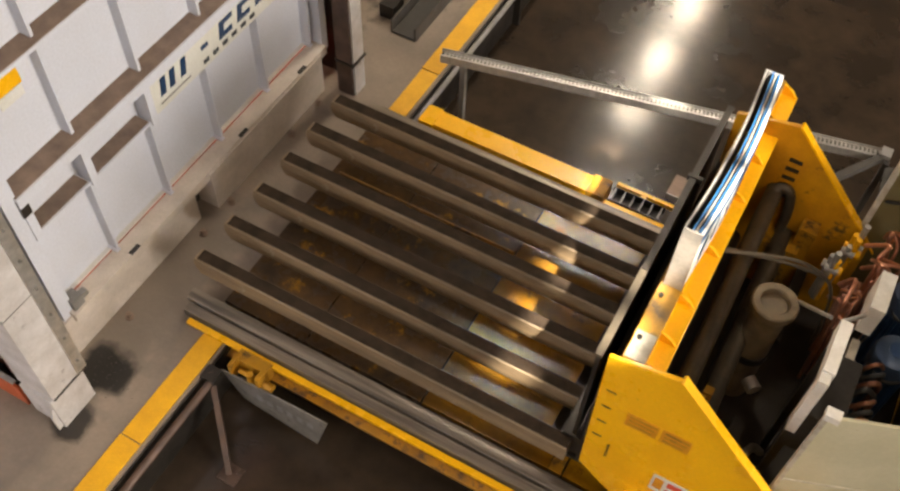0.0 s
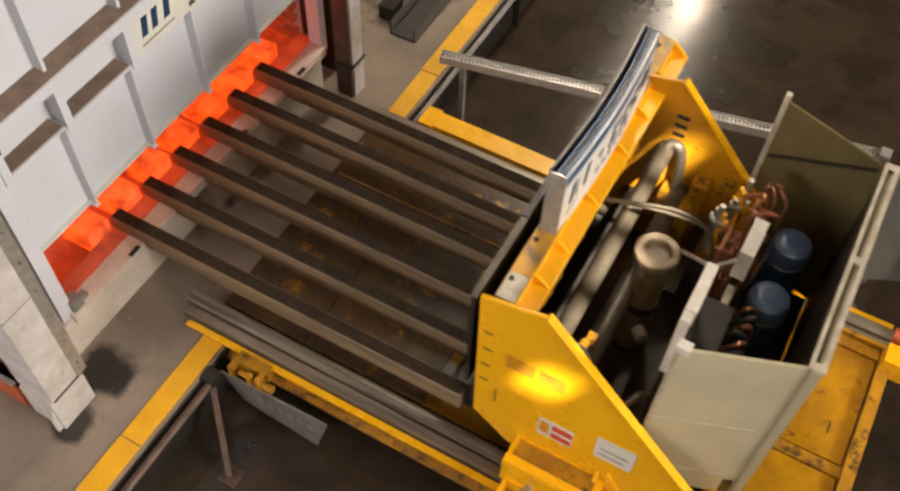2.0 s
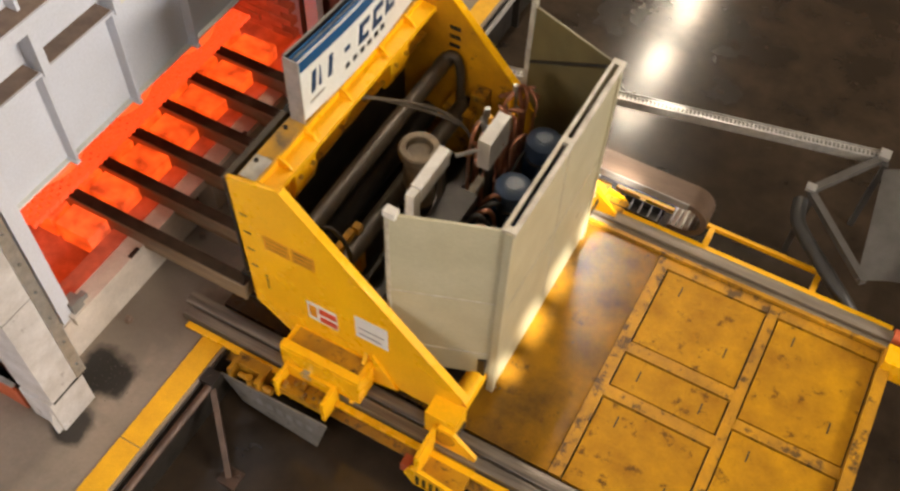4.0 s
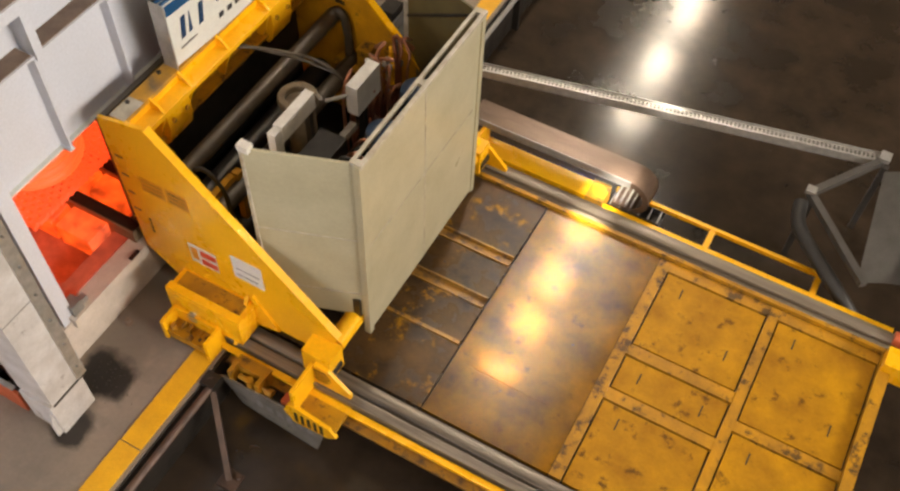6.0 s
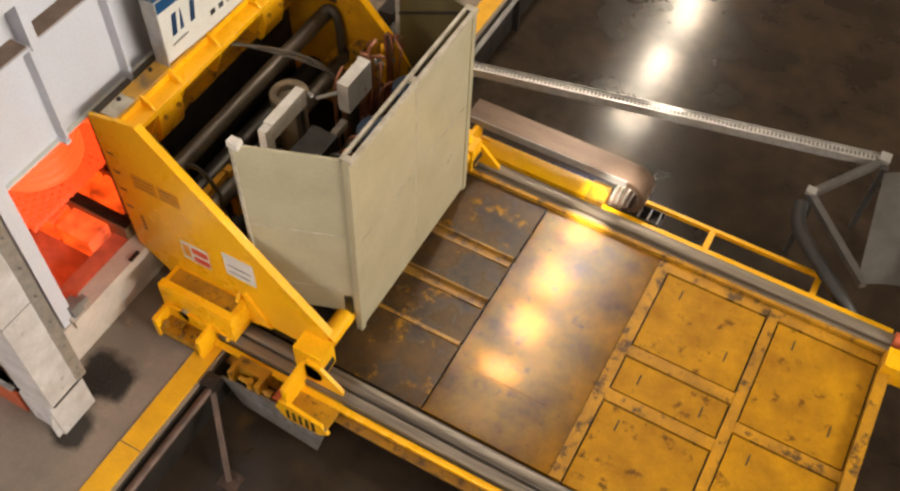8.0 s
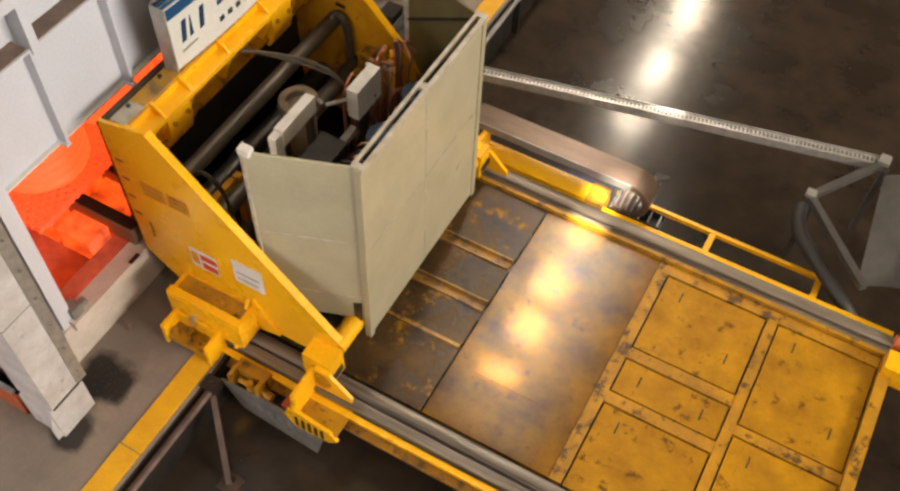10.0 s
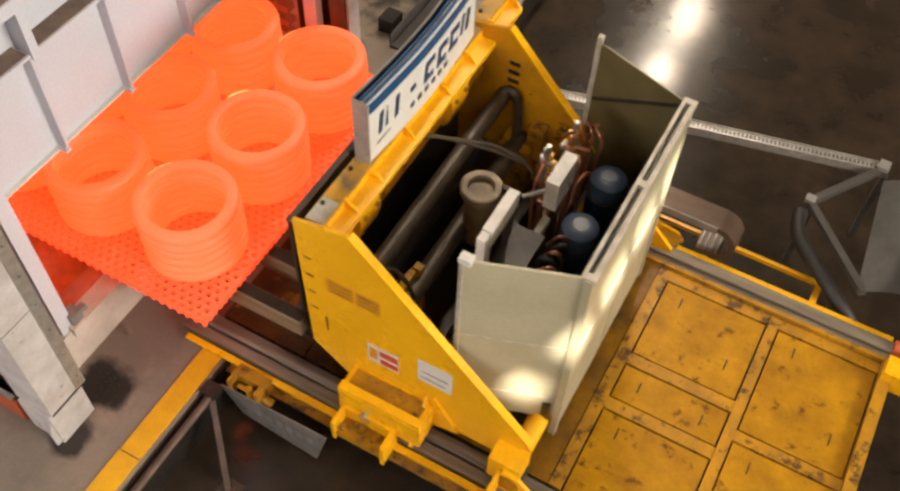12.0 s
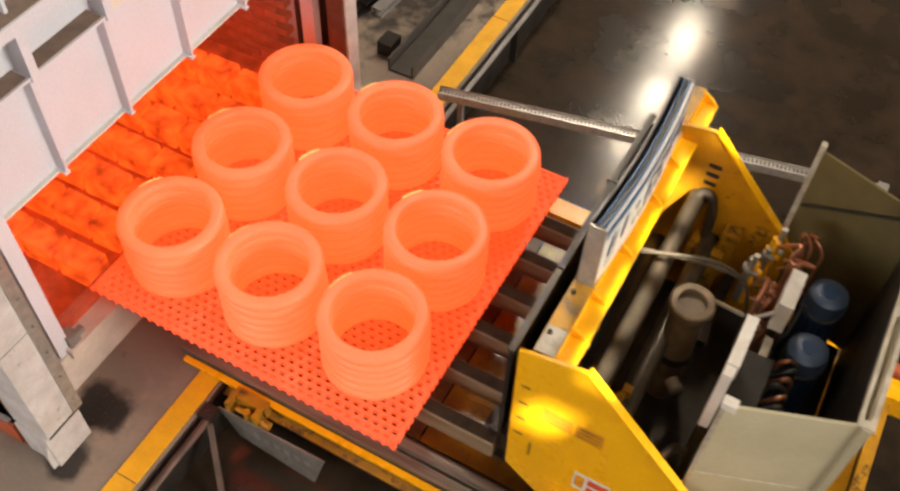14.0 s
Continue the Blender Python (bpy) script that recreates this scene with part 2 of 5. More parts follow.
ORANGE_LABEL = material("faded_orange_mark", (0.72, 0.30, 0.012), 0.45, scale=9, amount=0.6, fine=50, bump=0.02)
RED_PAINT = material("red_frame_paint", (0.52, 0.11, 0.04), 0.5, scale=6, amount=0.7, fine=50, bump=0.1, wear=(0.2, 0.15, 0.12), wear_level=0.66)


def dark_patch(m, cx, cy, rx, ry, tint, strength, ragged=0.10):
    """A soft-edged dark patch on a floor, in the floor's own coordinates."""
    nt = m.node_tree
    b = nt.nodes["Principled BSDF"]
    old = b.inputs["Base Color"].links[0].from_socket
    tc = nt.nodes.new("ShaderNodeTexCoord")
    nz = nt.nodes.new("ShaderNodeTexNoise")
    nz.inputs["Scale"].default_value, nz.inputs["Detail"].default_value = 6.0, 6.0
    nt.links.new(tc.outputs["Object"], nz.inputs["Vector"])
    mp = nt.nodes.new("ShaderNodeMapping")
    mp.inputs["Location"].default_value = (-cx / rx, -cy / ry, 0)
    mp.inputs["Scale"].default_value = (1 / rx, 1 / ry, 0)
    nt.links.new(tc.outputs["Object"], mp.inputs["Vector"])
    ln = nt.nodes.new("ShaderNodeVectorMath")
    ln.operation = "LENGTH"
    nt.links.new(mp.outputs[0], ln.inputs[0])
    ad = nt.nodes.new("ShaderNodeMath")
    ad.operation = "MULTIPLY_ADD"
    ad.inputs[1].default_value = ragged * 10
    nt.links.new(nz.outputs["Fac"], ad.inputs[0])
    nt.links.new(ln.outputs["Value"], ad.inputs[2])
    mr = nt.nodes.new("ShaderNodeMapRange")
    half = ragged * 5
    mr.inputs[1].default_value, mr.inputs[2].default_value = 0.70 + half, 1.10 + half
    mr.inputs[3].default_value, mr.inputs[4].default_value = strength, 0.0
    nt.links.new(ad.outputs[0], mr.inputs[0])
    mx = nt.nodes.new("ShaderNodeMix")
    mx.data_type = "RGBA"
    mx.inputs[7].default_value = (*tint, 1)
    nt.links.new(mr.outputs[0], mx.inputs[0])
    nt.links.new(old, mx.inputs[6])
    nt.links.new(mx.outputs[2], b.inputs["Base Color"])


# darker apron along the furnace plinth, then on its near stretch
dark_patch(CONCRETE, -3.85, 2.6, 0.40, 1.2, (0.13, 0.11, 0.095), 0.5, 0.16)
dark_patch(CONCRETE, -3.5, 0.3, 0.9, 0.8, (0.15, 0.125, 0.105), 0.45, 0.18)
# large dark area of apron behind the rear column
dark_patch(CONCRETE, -4.55, 8.75, 1.35, 2.4, (0.030, 0.024, 0.021), 0.95, 0.14)
# soot beside the near column, then a dark spot at its foot
dark_patch(CONCRETE, -3.79, 1.90, 0.25, 0.21, (0.016, 0.013, 0.011), 1.0)
dark_patch(CONCRETE, -3.70, 1.44, 0.15, 0.16, (0.016, 0.013, 0.011), 0.95)


# ---- building blocks ----
def box(bm, x0, x1, y0, y1, z0, z1):
    v = [bm.verts.new(p) for p in ((x0, y0, z0), (x1, y0, z0), (x1, y1, z0), (x0, y1, z0), (x0, y0, z1), (x1, y0, z1), (x1, y1, z1), (x0, y1, z1))]
    for f in ((3, 2, 1, 0), (4, 5, 6, 7), (0, 1, 5, 4), (1, 2, 6, 5), (2, 3, 7, 6), (3, 0, 4, 7)):
        bm.faces.new([v[i] for i in f])
    return v


def prism(bm, pts, axis, a, b):
    """A polygon given in the two other axes, swept along axis from a to b."""
    def at(p, c):
        return {"x": (c, p[0], p[1]), "y": (p[0], c, p[1]), "z": (p[0], p[1], c)}[axis]
    lo, hi = [bm.verts.new(at(p, a)) for p in pts], [bm.verts.new(at(p, b)) for p in pts]
    n = len(pts)
    fs = [bm.faces.new(lo), bm.faces.new(hi[::-1])]
    for i in range(n):
        fs.append(bm.faces.new([lo[i], hi[i], hi[(i + 1) % n], lo[(i + 1) % n]]))
    bmesh.ops.recalc_face_normals(bm, faces=fs)


def rod(bm, p, q, r, seg=12, r2=None, cap=True):
    p, q = Vector(p), Vector(q)
    d = (q - p).normalized()
    u = d.orthogonal().normalized()
    w = d.cross(u)
    r2 = r if r2 is None else r2
    ring = [[bm.verts.new(c + (u * math.cos(a) + w * math.sin(a)) * rr) for a in (2 * math.pi * i / seg for i in range(seg))] for c, rr in ((p, r), (q, r2))]
    fs = [bm.faces.new([ring[0][i], ring[0][(i + 1) % seg], ring[1][(i + 1) % seg], ring[1][i]]) for i in range(seg)]
    if cap:
        fs += [bm.faces.new(ring[0][::-1]), bm.faces.new(ring[1])]
    bmesh.ops.recalc_face_normals(bm, faces=fs)


def hose(bm, pts, r, seg=8, steps=7):
    """A round tube along a smooth curve through the points."""
    P = [Vector(p) for p in pts]
    line = []
    for i in range(len(P) - 1):
        a, b, c, d = P[max(i - 1, 0)], P[i], P[i + 1], P[min(i + 2, len(P) - 1)]
        for k in range(steps):
            t = k / steps
            line.append(0.5 * ((2 * b) + (c - a) * t + (2 * a - 5 * b + 4 * c - d) * t * t + (3 * b - a - 3 * c + d) * t ** 3))
    line.append(P[-1])
    rings, u = [], None
    for i, c in enumerate(line):
        d = (line[min(i + 1, len(line) - 1)] - line[max(i - 1, 0)]).normalized()
        u = d.orthogonal().normalized() if u is None else (u - d * u.dot(d)).normalized()
        w = d.cross(u)
        rings.append([bm.verts.new(c + (u * math.cos(a) + w * math.sin(a)) * r) for a in (2 * math.pi * k / seg for k in range(seg))])
    fs = []
    for a, b in zip(rings, rings[1:]):
        fs += [bm.faces.new([a[k], a[(k + 1) % seg], b[(k + 1) % seg], b[k]]) for k in range(seg)]
    fs += [bm.faces.new(rings[0][::-1]), bm.faces.new(rings[-1])]
    bmesh.ops.recalc_face_normals(bm, faces=fs)


def lathe(bm, profile, cx, cy, seg=40):
    """A closed profile of (radius, z) turned about a vertical axis."""
    rings = [[bm.verts.new((cx + r * math.cos(a), cy + r * math.sin(a), z)) for a in (2 * math.pi * i / seg for i in range(seg))] for r, z in profile]
    fs = []
    for i in range(len(rings)):
        a, b = rings[i], rings[(i + 1) % len(rings)]
        fs += [bm.faces.new([a[k], a[(k + 1) % seg], b[(k + 1) % seg], b[k]]) for k in range(seg)]
    bmesh.ops.recalc_face_normals(bm, faces=fs)


def bevel(bm, width, segments=1):
    bmesh.ops.bevel(bm, geom=[e for e in bm.edges if len(e.link_faces) == 2 and e.calc_face_angle(0) > 0.5], offset=width, segments=segments, affect="EDGES", clamp_overlap=True)


def mesh_of(name, bm, mat, origin=(0, 0, 0), smooth=35):
    bmesh.ops.translate(bm, verts=bm.verts, vec=[-c for c in origin])
    me = bpy.data.meshes.new(name)
    bm.to_mesh(me)
    bm.free()
    me.materials.append(mat)
    me.polygons.foreach_set("use_smooth", [True] * len(me.polygons))
    me.set_sharp_from_angle(angle=radians(smooth))
    return me


ORIGIN = {}


def thing(name, origin, label, category, group="", kind=""):
    e = new(name)
    e.location = origin
    ORIGIN[name] = origin
    e["base"] = origin
    return tagged(e, label, category, group, kind)


def part(name, bm, mat, parent, label="", kind=""):
    """Links a bmesh, given in the world, as one mesh under a thing or a part."""
    top = parent
    while top.parent:
        top = top.parent
    ob = new(name, mesh_of(name, bm, mat, tuple(top["base"])))
    ob.parent = parent
    return tagged(ob, label, kind=kind)


def solid(name, bm, mat, label, category, group="", kind="", origin=None):
    """Links a bmesh as one top-level thing."""
    if origin is None:
        xs = [v.co for v in bm.verts]
        origin = (sum(v.x for v in xs) / len(xs), sum(v.y for v in xs) / len(xs), min(v.z for v in xs))
    ob = new(name, mesh_of(name, bm, mat, origin))
    ob.location = origin
    ob["base"] = tuple(origin)
    return tagged(ob, label, category, group, kind)


def boxes(rows, bev=0.0):
    bm = bmesh.new()
    for r in rows:
        box(bm, *r)
    if bev:
        bevel(bm, bev)
    return bm


def rods(rows, seg=12):
    bm = bmesh.new()
    for p, q, r in rows:
        rod(bm, p, q, r, seg)
    return bm


def slab(rows, axis, a, b, bev=0.0):
    bm = bmesh.new()
    prism(bm, rows, axis, a, b)
    if bev:
        bevel(bm, bev)
    return bm


# ---- hall ----
solid("ground", boxes([(-16, 16, -9, 24, -0.75, -0.5)]), FLOOR, "dark glossy sealed concrete hall floor with scuffs", "floor", kind="structure", origin=(0, 0, -0.5))
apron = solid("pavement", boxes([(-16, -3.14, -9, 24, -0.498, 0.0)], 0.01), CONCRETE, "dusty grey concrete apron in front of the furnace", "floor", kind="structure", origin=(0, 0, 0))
# yellow kerb paint in stretches with small breaks
for sy0, sy1 in ((-9.0, 0.62), (0.63, 1.55), (1.56, 2.62), (2.63, 4.10), (4.11, 5.86), (5.875, 7.4), (7.415, 24.0)):
    part("kerb_stripe", boxes([(-3.345 + 0.004 * math.sin(sy0 * 5), -3.165, sy0, sy1, -0.02, 0.012)], 0.006), STRIP_YELLOW, apron, "yellow painted kerb edge")
# dark facing that covers the concrete pit wall down to the pit floor
bm = boxes([(-3.138, -3.12, -9, 24, -0.495, -0.02)])
part("edge_angle", bm, DARK_STEEL, apron, "dark facing over the pit wall")
solid("wall_west", boxes([(-16.2, -16, -9, 24, -0.5, 10)]), WALL, "plain hall wall sheeting", "wall", kind="structure")
# the gaps in this wall and the south one only seat the side fill lamps
solid("wall_east", boxes([(16, 16.2, -9, -2.2, -0.5, 10), (16, 16.2, 8.2, 24, -0.5, 10), (16, 16.2, -2.2, 8.2, -0.5, 6.0), (16, 16.2, -2.2, 8.2, 9.4, 10)]), WALL, "plain hall wall sheeting", "wall", kind="structure")
solid("wall_south", boxes([(-16.2, -9.6, -9.2, -9, -0.5, 10), (-0.4, 16.2, -9.2, -9, -0.5, 10), (-9.6, -0.4, -9.2, -9, -0.5, 4.1), (-9.6, -0.4, -9.2, -9, 7.5, 10)]), WALL, "plain hall wall sheeting", "wall", kind="structure")
solid("wall_north", boxes([(-16.2, 16.2, 24, 24.2, -0.5, 10)]), WALL, "plain hall wall sheeting", "wall", kind="structure")
# the roof has a row of small skylight openings above the machine's runway
SLOT_X0, SLOT_X1 = 3.0, 3.31
slots = ((-1.60, 0.20), (-1.14, 0.34), (-0.62, 0.43), (-0.09, 0.40), (0.42, 0.42), (0.98, 0.30), (1.62, 0.44), (2.42, 0.55), (3.40, 0.7), (4.6, 0.8), (5.9, 0.8))
roof_rows = [(-16.2, SLOT_X0, -9.2, 24.2, 10.0, 10.1), (SLOT_X1, 16.2, -9.2, 24.2, 10.0, 10.1)]
yy = -9.2
for sy, sw in slots:
    roof_rows.append((SLOT_X0, SLOT_X1, yy, sy - sw / 2, 10.0, 10.1))
    yy = sy + sw / 2
roof_rows.append((SLOT_X0, SLOT_X1, yy, 24.2, 10.0, 10.1))
solid("ceiling", boxes(roof_rows), ROOF, "hall roof sheeting with a row of skylight openings", "ceiling", kind="structure")

# ---- furnace ----
furnace = thing("furnace", (-5.6, 3.7, 0), "white steel heat treatment furnace with a glowing brick hearth", "furnace")
part("side_wall", boxes([(-8.0, -4.32, 1.62, 2.0, 0, 4.6)], 0.01), DOOR_WHITE, furnace)
part("side_wall", boxes([(-8.0, -4.32, 5.40, 5.78, 0, 4.6)], 0.01), DOOR_WHITE, furnace)
part("back_wall", boxes([(-8.3, -8.0, 1.62, 5.78, 0, 4.6)], 0.01), DOOR_WHITE, furnace)
part("roof", boxes([(-8.0, -4.32, 2.0, 5.40, 2.35, 4.6)], 0.01), BRICK_HOT, furnace, "brick-lined furnace roof")
part("casing_top", boxes([(-8.3, -4.32, 1.62, 5.78, 4.601, 4.66)], 0.01), DOOR_WHITE, furnace)
part("hearth_floor", boxes([(-8.0, -4.24, 2.0, 5.40, 0.0, 0.36)]), DULL_GLOW, furnace, "dull red refractory hearth floor")
part("back_lining", boxes([(-8.0, -7.7, 2.0, 5.40, 0.36, 2.35)]), HEARTH_HOT, furnace, "glowing rear lining")
# lining bricks on both inner walls
brick_me = mesh_of("brick", boxes([(-0.112, 0.112, -0.05, 0.05, -0.034, 0.034)], 0.004), BRICK_HOT)
for side, by in ((0, 2.05), (1, 5.35)):
    for row in range(15):
        for k in range(14):
            o = new("brick", brick_me)
            o.parent = furnace
            o.location = (-4.48 - k * 0.236 - 0.118 * (row % 2) + 5.6, by + 0.012 * random.uniform(-1, 1) - 3.7, 0.40 + row * 0.0745)
# hearth piers between the slots for the forks
FORK_Y = [2.825 + 0.371 * i for i in range(6)]
for i in range(7):
    py = 2.64 + 0.371 * i
    px = -4.30
    k = 0
    while px > -7.45:
        ln = 0.30 + 0.05 * random.random()
        bm = boxes([(px - ln, px, py - 0.105, py + 0.105, 0.36, 0.585)], 0.028)
        for v in bm.verts:
            v.co += Vector((random.uniform(-1, 1), random.uniform(-1, 1), random.uniform(-1, 0.4))) * 0.010
        part("hearth_block", bm, HEARTH_HOT, furnace, "glowing orange hearth block" if k == 0 else "")
        px -= ln + 0.035 + 0.03 * random.random()
        k += 1
part("sill", boxes([(-4.155, -4.0, 2.0, 5.28, 0.36, 0.45)], 0.012), BASE_WHITE, furnace, "pinkish stained sill ledge")
# emission here stands for light that the hearth throws on the sill
part("hot_sill", boxes([(-4.30, -4.161, 2.06, 5.27, 0.361, 0.452)], 0.008), DULL_GLOW, furnace, "inner sill with a glow added for the hearth's light on it")
part("lower_panel", boxes([(-4.3, -4.045, 1.76, 3.40, 0.0, 0.405)], 0.012), BASE_WHITE, furnace, "stained white lower panel")
part("lower_panel", boxes([(-4.3, -3.985, 3.56, 5.17, 0.0, 0.43)], 0.012), BASE_WHITE, furnace, "stained white lower panel")
# near-black box at the back of the gap, in place of its shade
part("recess", boxes([(-4.3, -4.18, 3.40, 3.56, 0.0, 0.36)]), DARK_STEEL, furnace, "dark backing that stands for shade in the gap between the panels")
part("jamb", boxes([(-4.17, -4.06, 1.94, 2.05, 0.36, 4.2)], 0.01), DOOR_WHITE, furnace)
part("jamb", boxes([(-4.17, -4.04, 5.27, 5.36, 0.36, 4.2)], 0.01), DOOR_WHITE, furnace)
part("column", boxes([(-4.02, -3.70, 1.42, 1.73, 0.40, 5.2)], 0.015), COLUMN_WHITE, furnace, "dirty white box column with seam marks")
part("column_foot", boxes([(-4.0, -3.715, 1.40, 1.71, 0.0, 0.385)], 0.015), COLUMN_WHITE, furnace)
part("joint_strip", boxes([(-4.0, -3.695, 1.425, 1.735, 0.383, 0.402)]), DARK_STEEL, furnace)
part("column", boxes([(-3.86, -3.70, 5.262, 5.42, 0.38, 5.2)], 0.012), COLUMN_WHITE, furnace, "white box column with a rusty flank")
part("column_flank", boxes([(-3.87, -3.715, 5.235, 5.260, 0.0, 5.2)], 0.006), RUST_DARK, furnace, "dark rusty column flank")
part("column_foot", boxes([(-3.855, -3.695, 5.264, 5.415, 0.0, 0.37)], 0.012), COLUMN_WHITE, furnace)
part("column_band", boxes([(-3.885, -3.68, 5.225, 5.435, 0.37, 0.39)]), DARK_STEEL, furnace)
part("guide_channel", boxes([(-4.31, -4.04, 1.76, 1.80, 0.4, 5.0), (-4.31, -4.27, 1.80, 1.93, 0.4, 5.0)]), DARK_STEEL, furnace, "dark door guide channel")
part("guide_channel", boxes([(-4.31, -4.02, 5.44, 5.48, 0.0, 5.0), (-4.31, -4.27, 5.37, 5.44, 0.4, 5.0)]), DARK_STEEL, furnace, "dark door guide channel")
# dark plate over the white wall paints the shade of the slot
part("slot_cover", boxes([(-4.319, -4.30, 1.62, 2.0, 0.45, 4.9)]), DARK_STEEL, furnace, "dark plate standing in for shade in the slot beside the door")
part("corner_angle", boxes([(-3.705, -3.688, 1.66, 1.745, 0.41, 5.1)], 0.003), GALV, furnace, "pale bolted corner angle")
for k in range(9):
    part("angle_bolt", rods([((-3.69, 1.70, 0.55 + 0.30 * k), (-3.675, 1.70, 0.55 + 0.30 * k), 0.010)], 8), GREY_STEEL, furnace)
for k, (sz, sw) in enumerate(((1.42, 0.006), (2.35, 0.006))):
    part("column_seam", boxes([(-4.02, -3.697, 1.417, 1.66, sz, sz + sw)]), GREY_STEEL, furnace)
part("foot_lug", slab([(1.36, 0.0), (1.42, 0.0), (1.42, 0.26), (1.39, 0.26), (1.36, 0.16)], "x", -3.76, -3.74), COLUMN_WHITE, furnace)
part("stop_block", boxes([(-4.12, -4.02, 2.03, 2.13, 0.452, 0.56), (-4.10, -4.05, 2.12, 2.20, 0.452, 0.50)], 0.01), GREY_STEEL, furnace)
for sy in (2.62, 4.0, 4.86):
    part("sill_clip", boxes([(-4.03, -3.995, sy, sy + 0.10, 0.452, 0.462)], 0.003), DARK_STEEL, furnace)
for fy in (2.35, 3.28, 3.66, 4.55, 5.0):
    part("anchor_bolt", rods([((-3.93, fy, 0.0), (-3.93, fy, 0.05), 0.022), ((-3.93, fy, 0.0), (-3.93, fy, 0.012), 0.036)], 8), LEDGE_DUST, furnace)


# ---- furnace door, lifted straight up ----
def door():
    d = thing("furnace_door", (-4.24, 3.69, 0.46), "white ribbed steel furnace door being lifted", "door")
    part("panel", boxes([(-4.29, -4.20, 2.03, 5.36, 0.475, 3.4)], 0.006), DOOR_WHITE, d)
    part("bottom_seal", boxes([(-4.28, -4.163, 2.03, 5.36, 0.462, 0.475)]), SIGN_WHITE, d, "pale bottom edge seal")
    for ry in (2.61, 3.25, 3.91, 4.56, 5.21):
        bm = slab([(-4.2, 0.47), (-4.125, 0.47), (-4.115, 0.52), (-4.115, 1.70), (-4.2, 1.70)], "y", ry - 0.011, ry + 0.011)
        part("rib", bm, DOOR_WHITE, d)
        part("rib_foot", boxes([(-4.2, -4.105, ry - 0.03, ry + 0.012, 0.462, 0.478)]), DOOR_WHITE, d)
    for ry in (2.03, 2.63, 3.30, 3.96, 4.62, 5.30):
        part("rib", boxes([(-4.2, -4.11, ry - 0.012, ry + 0.012, 1.745, 3.4)]), DOOR_WHITE, d)
    part("ledge", boxes([(-4.2, -4.03, 2.03, 5.36, 1.715, 1.74)], 0.004), DOOR_WHITE, d)
    part("ledge_dust", boxes([(-4.198, -4.045, 2.035, 5.35, 1.74, 1.747)]), LEDGE_DUST, d, "brown dust lying on the ledge")
    part("ledge", boxes([(-4.2, -4.05, 2.03, 5.36, 2.55, 2.575)], 0.004), DOOR_WHITE, d)
    part("ledge_dust", boxes([(-4.198, -4.06, 2.035, 5.35, 2.575, 2.582)]), LEDGE_DUST, d)
    part("ledge_lip", boxes([(-4.045, -4.03, 2.03, 5.36, 1.655, 1.717)]), DOOR_WHITE, d)
    for a, b in ((2.10, 2.578), (2.64, 3.218)):
        part("pocket_shelf", boxes([(-4.2, -4.06, a, b, 1.315, 1.335)], 0.003), DOOR_WHITE, d)
        part("shelf_dust", boxes([(-4.198, -4.075, a + 0.01, b - 0.01, 1.335, 1.342)]), LEDGE_DUST, d, "brown dust lying on the shelf")
    for ry in (2.07, 2.61, 3.25):
        part("pocket_post", boxes([(-4.118, -4.045, ry - 0.03, ry + 0.03, 1.30, 1.712)], 0.004), DOOR_WHITE, d)
    sign = part("sign_board", boxes([(-4.112, -4.095, 3.30, 5.25, 1.30, 1.645)], 0.003), SIGN_WHITE, d, "white name board with blue block marks")
    glyphs(sign, 3.40, 5.0, 1.49, 0.15, -4.095)
    part("top_line", boxes([(-4.095, -4.091, 3.31, 5.24, 1.60, 1.64)]), SIGN_BLACK, sign)
    part("warning_label", boxes([(-4.2, -4.195, 2.30, 2.50, 2.29, 2.42)]), YELLOW, d, "yellow and white warning label")
    part("label_text", boxes([(-4.2, -4.194, 2.30, 2.49, 2.20, 2.285)]), SIGN_WHITE, d)
    part("corner_bracket", boxes([(-4.2, -4.04, 2.03, 2.10, 1.55, 1.71)], 0.006), DARK_STEEL, d)
    return d


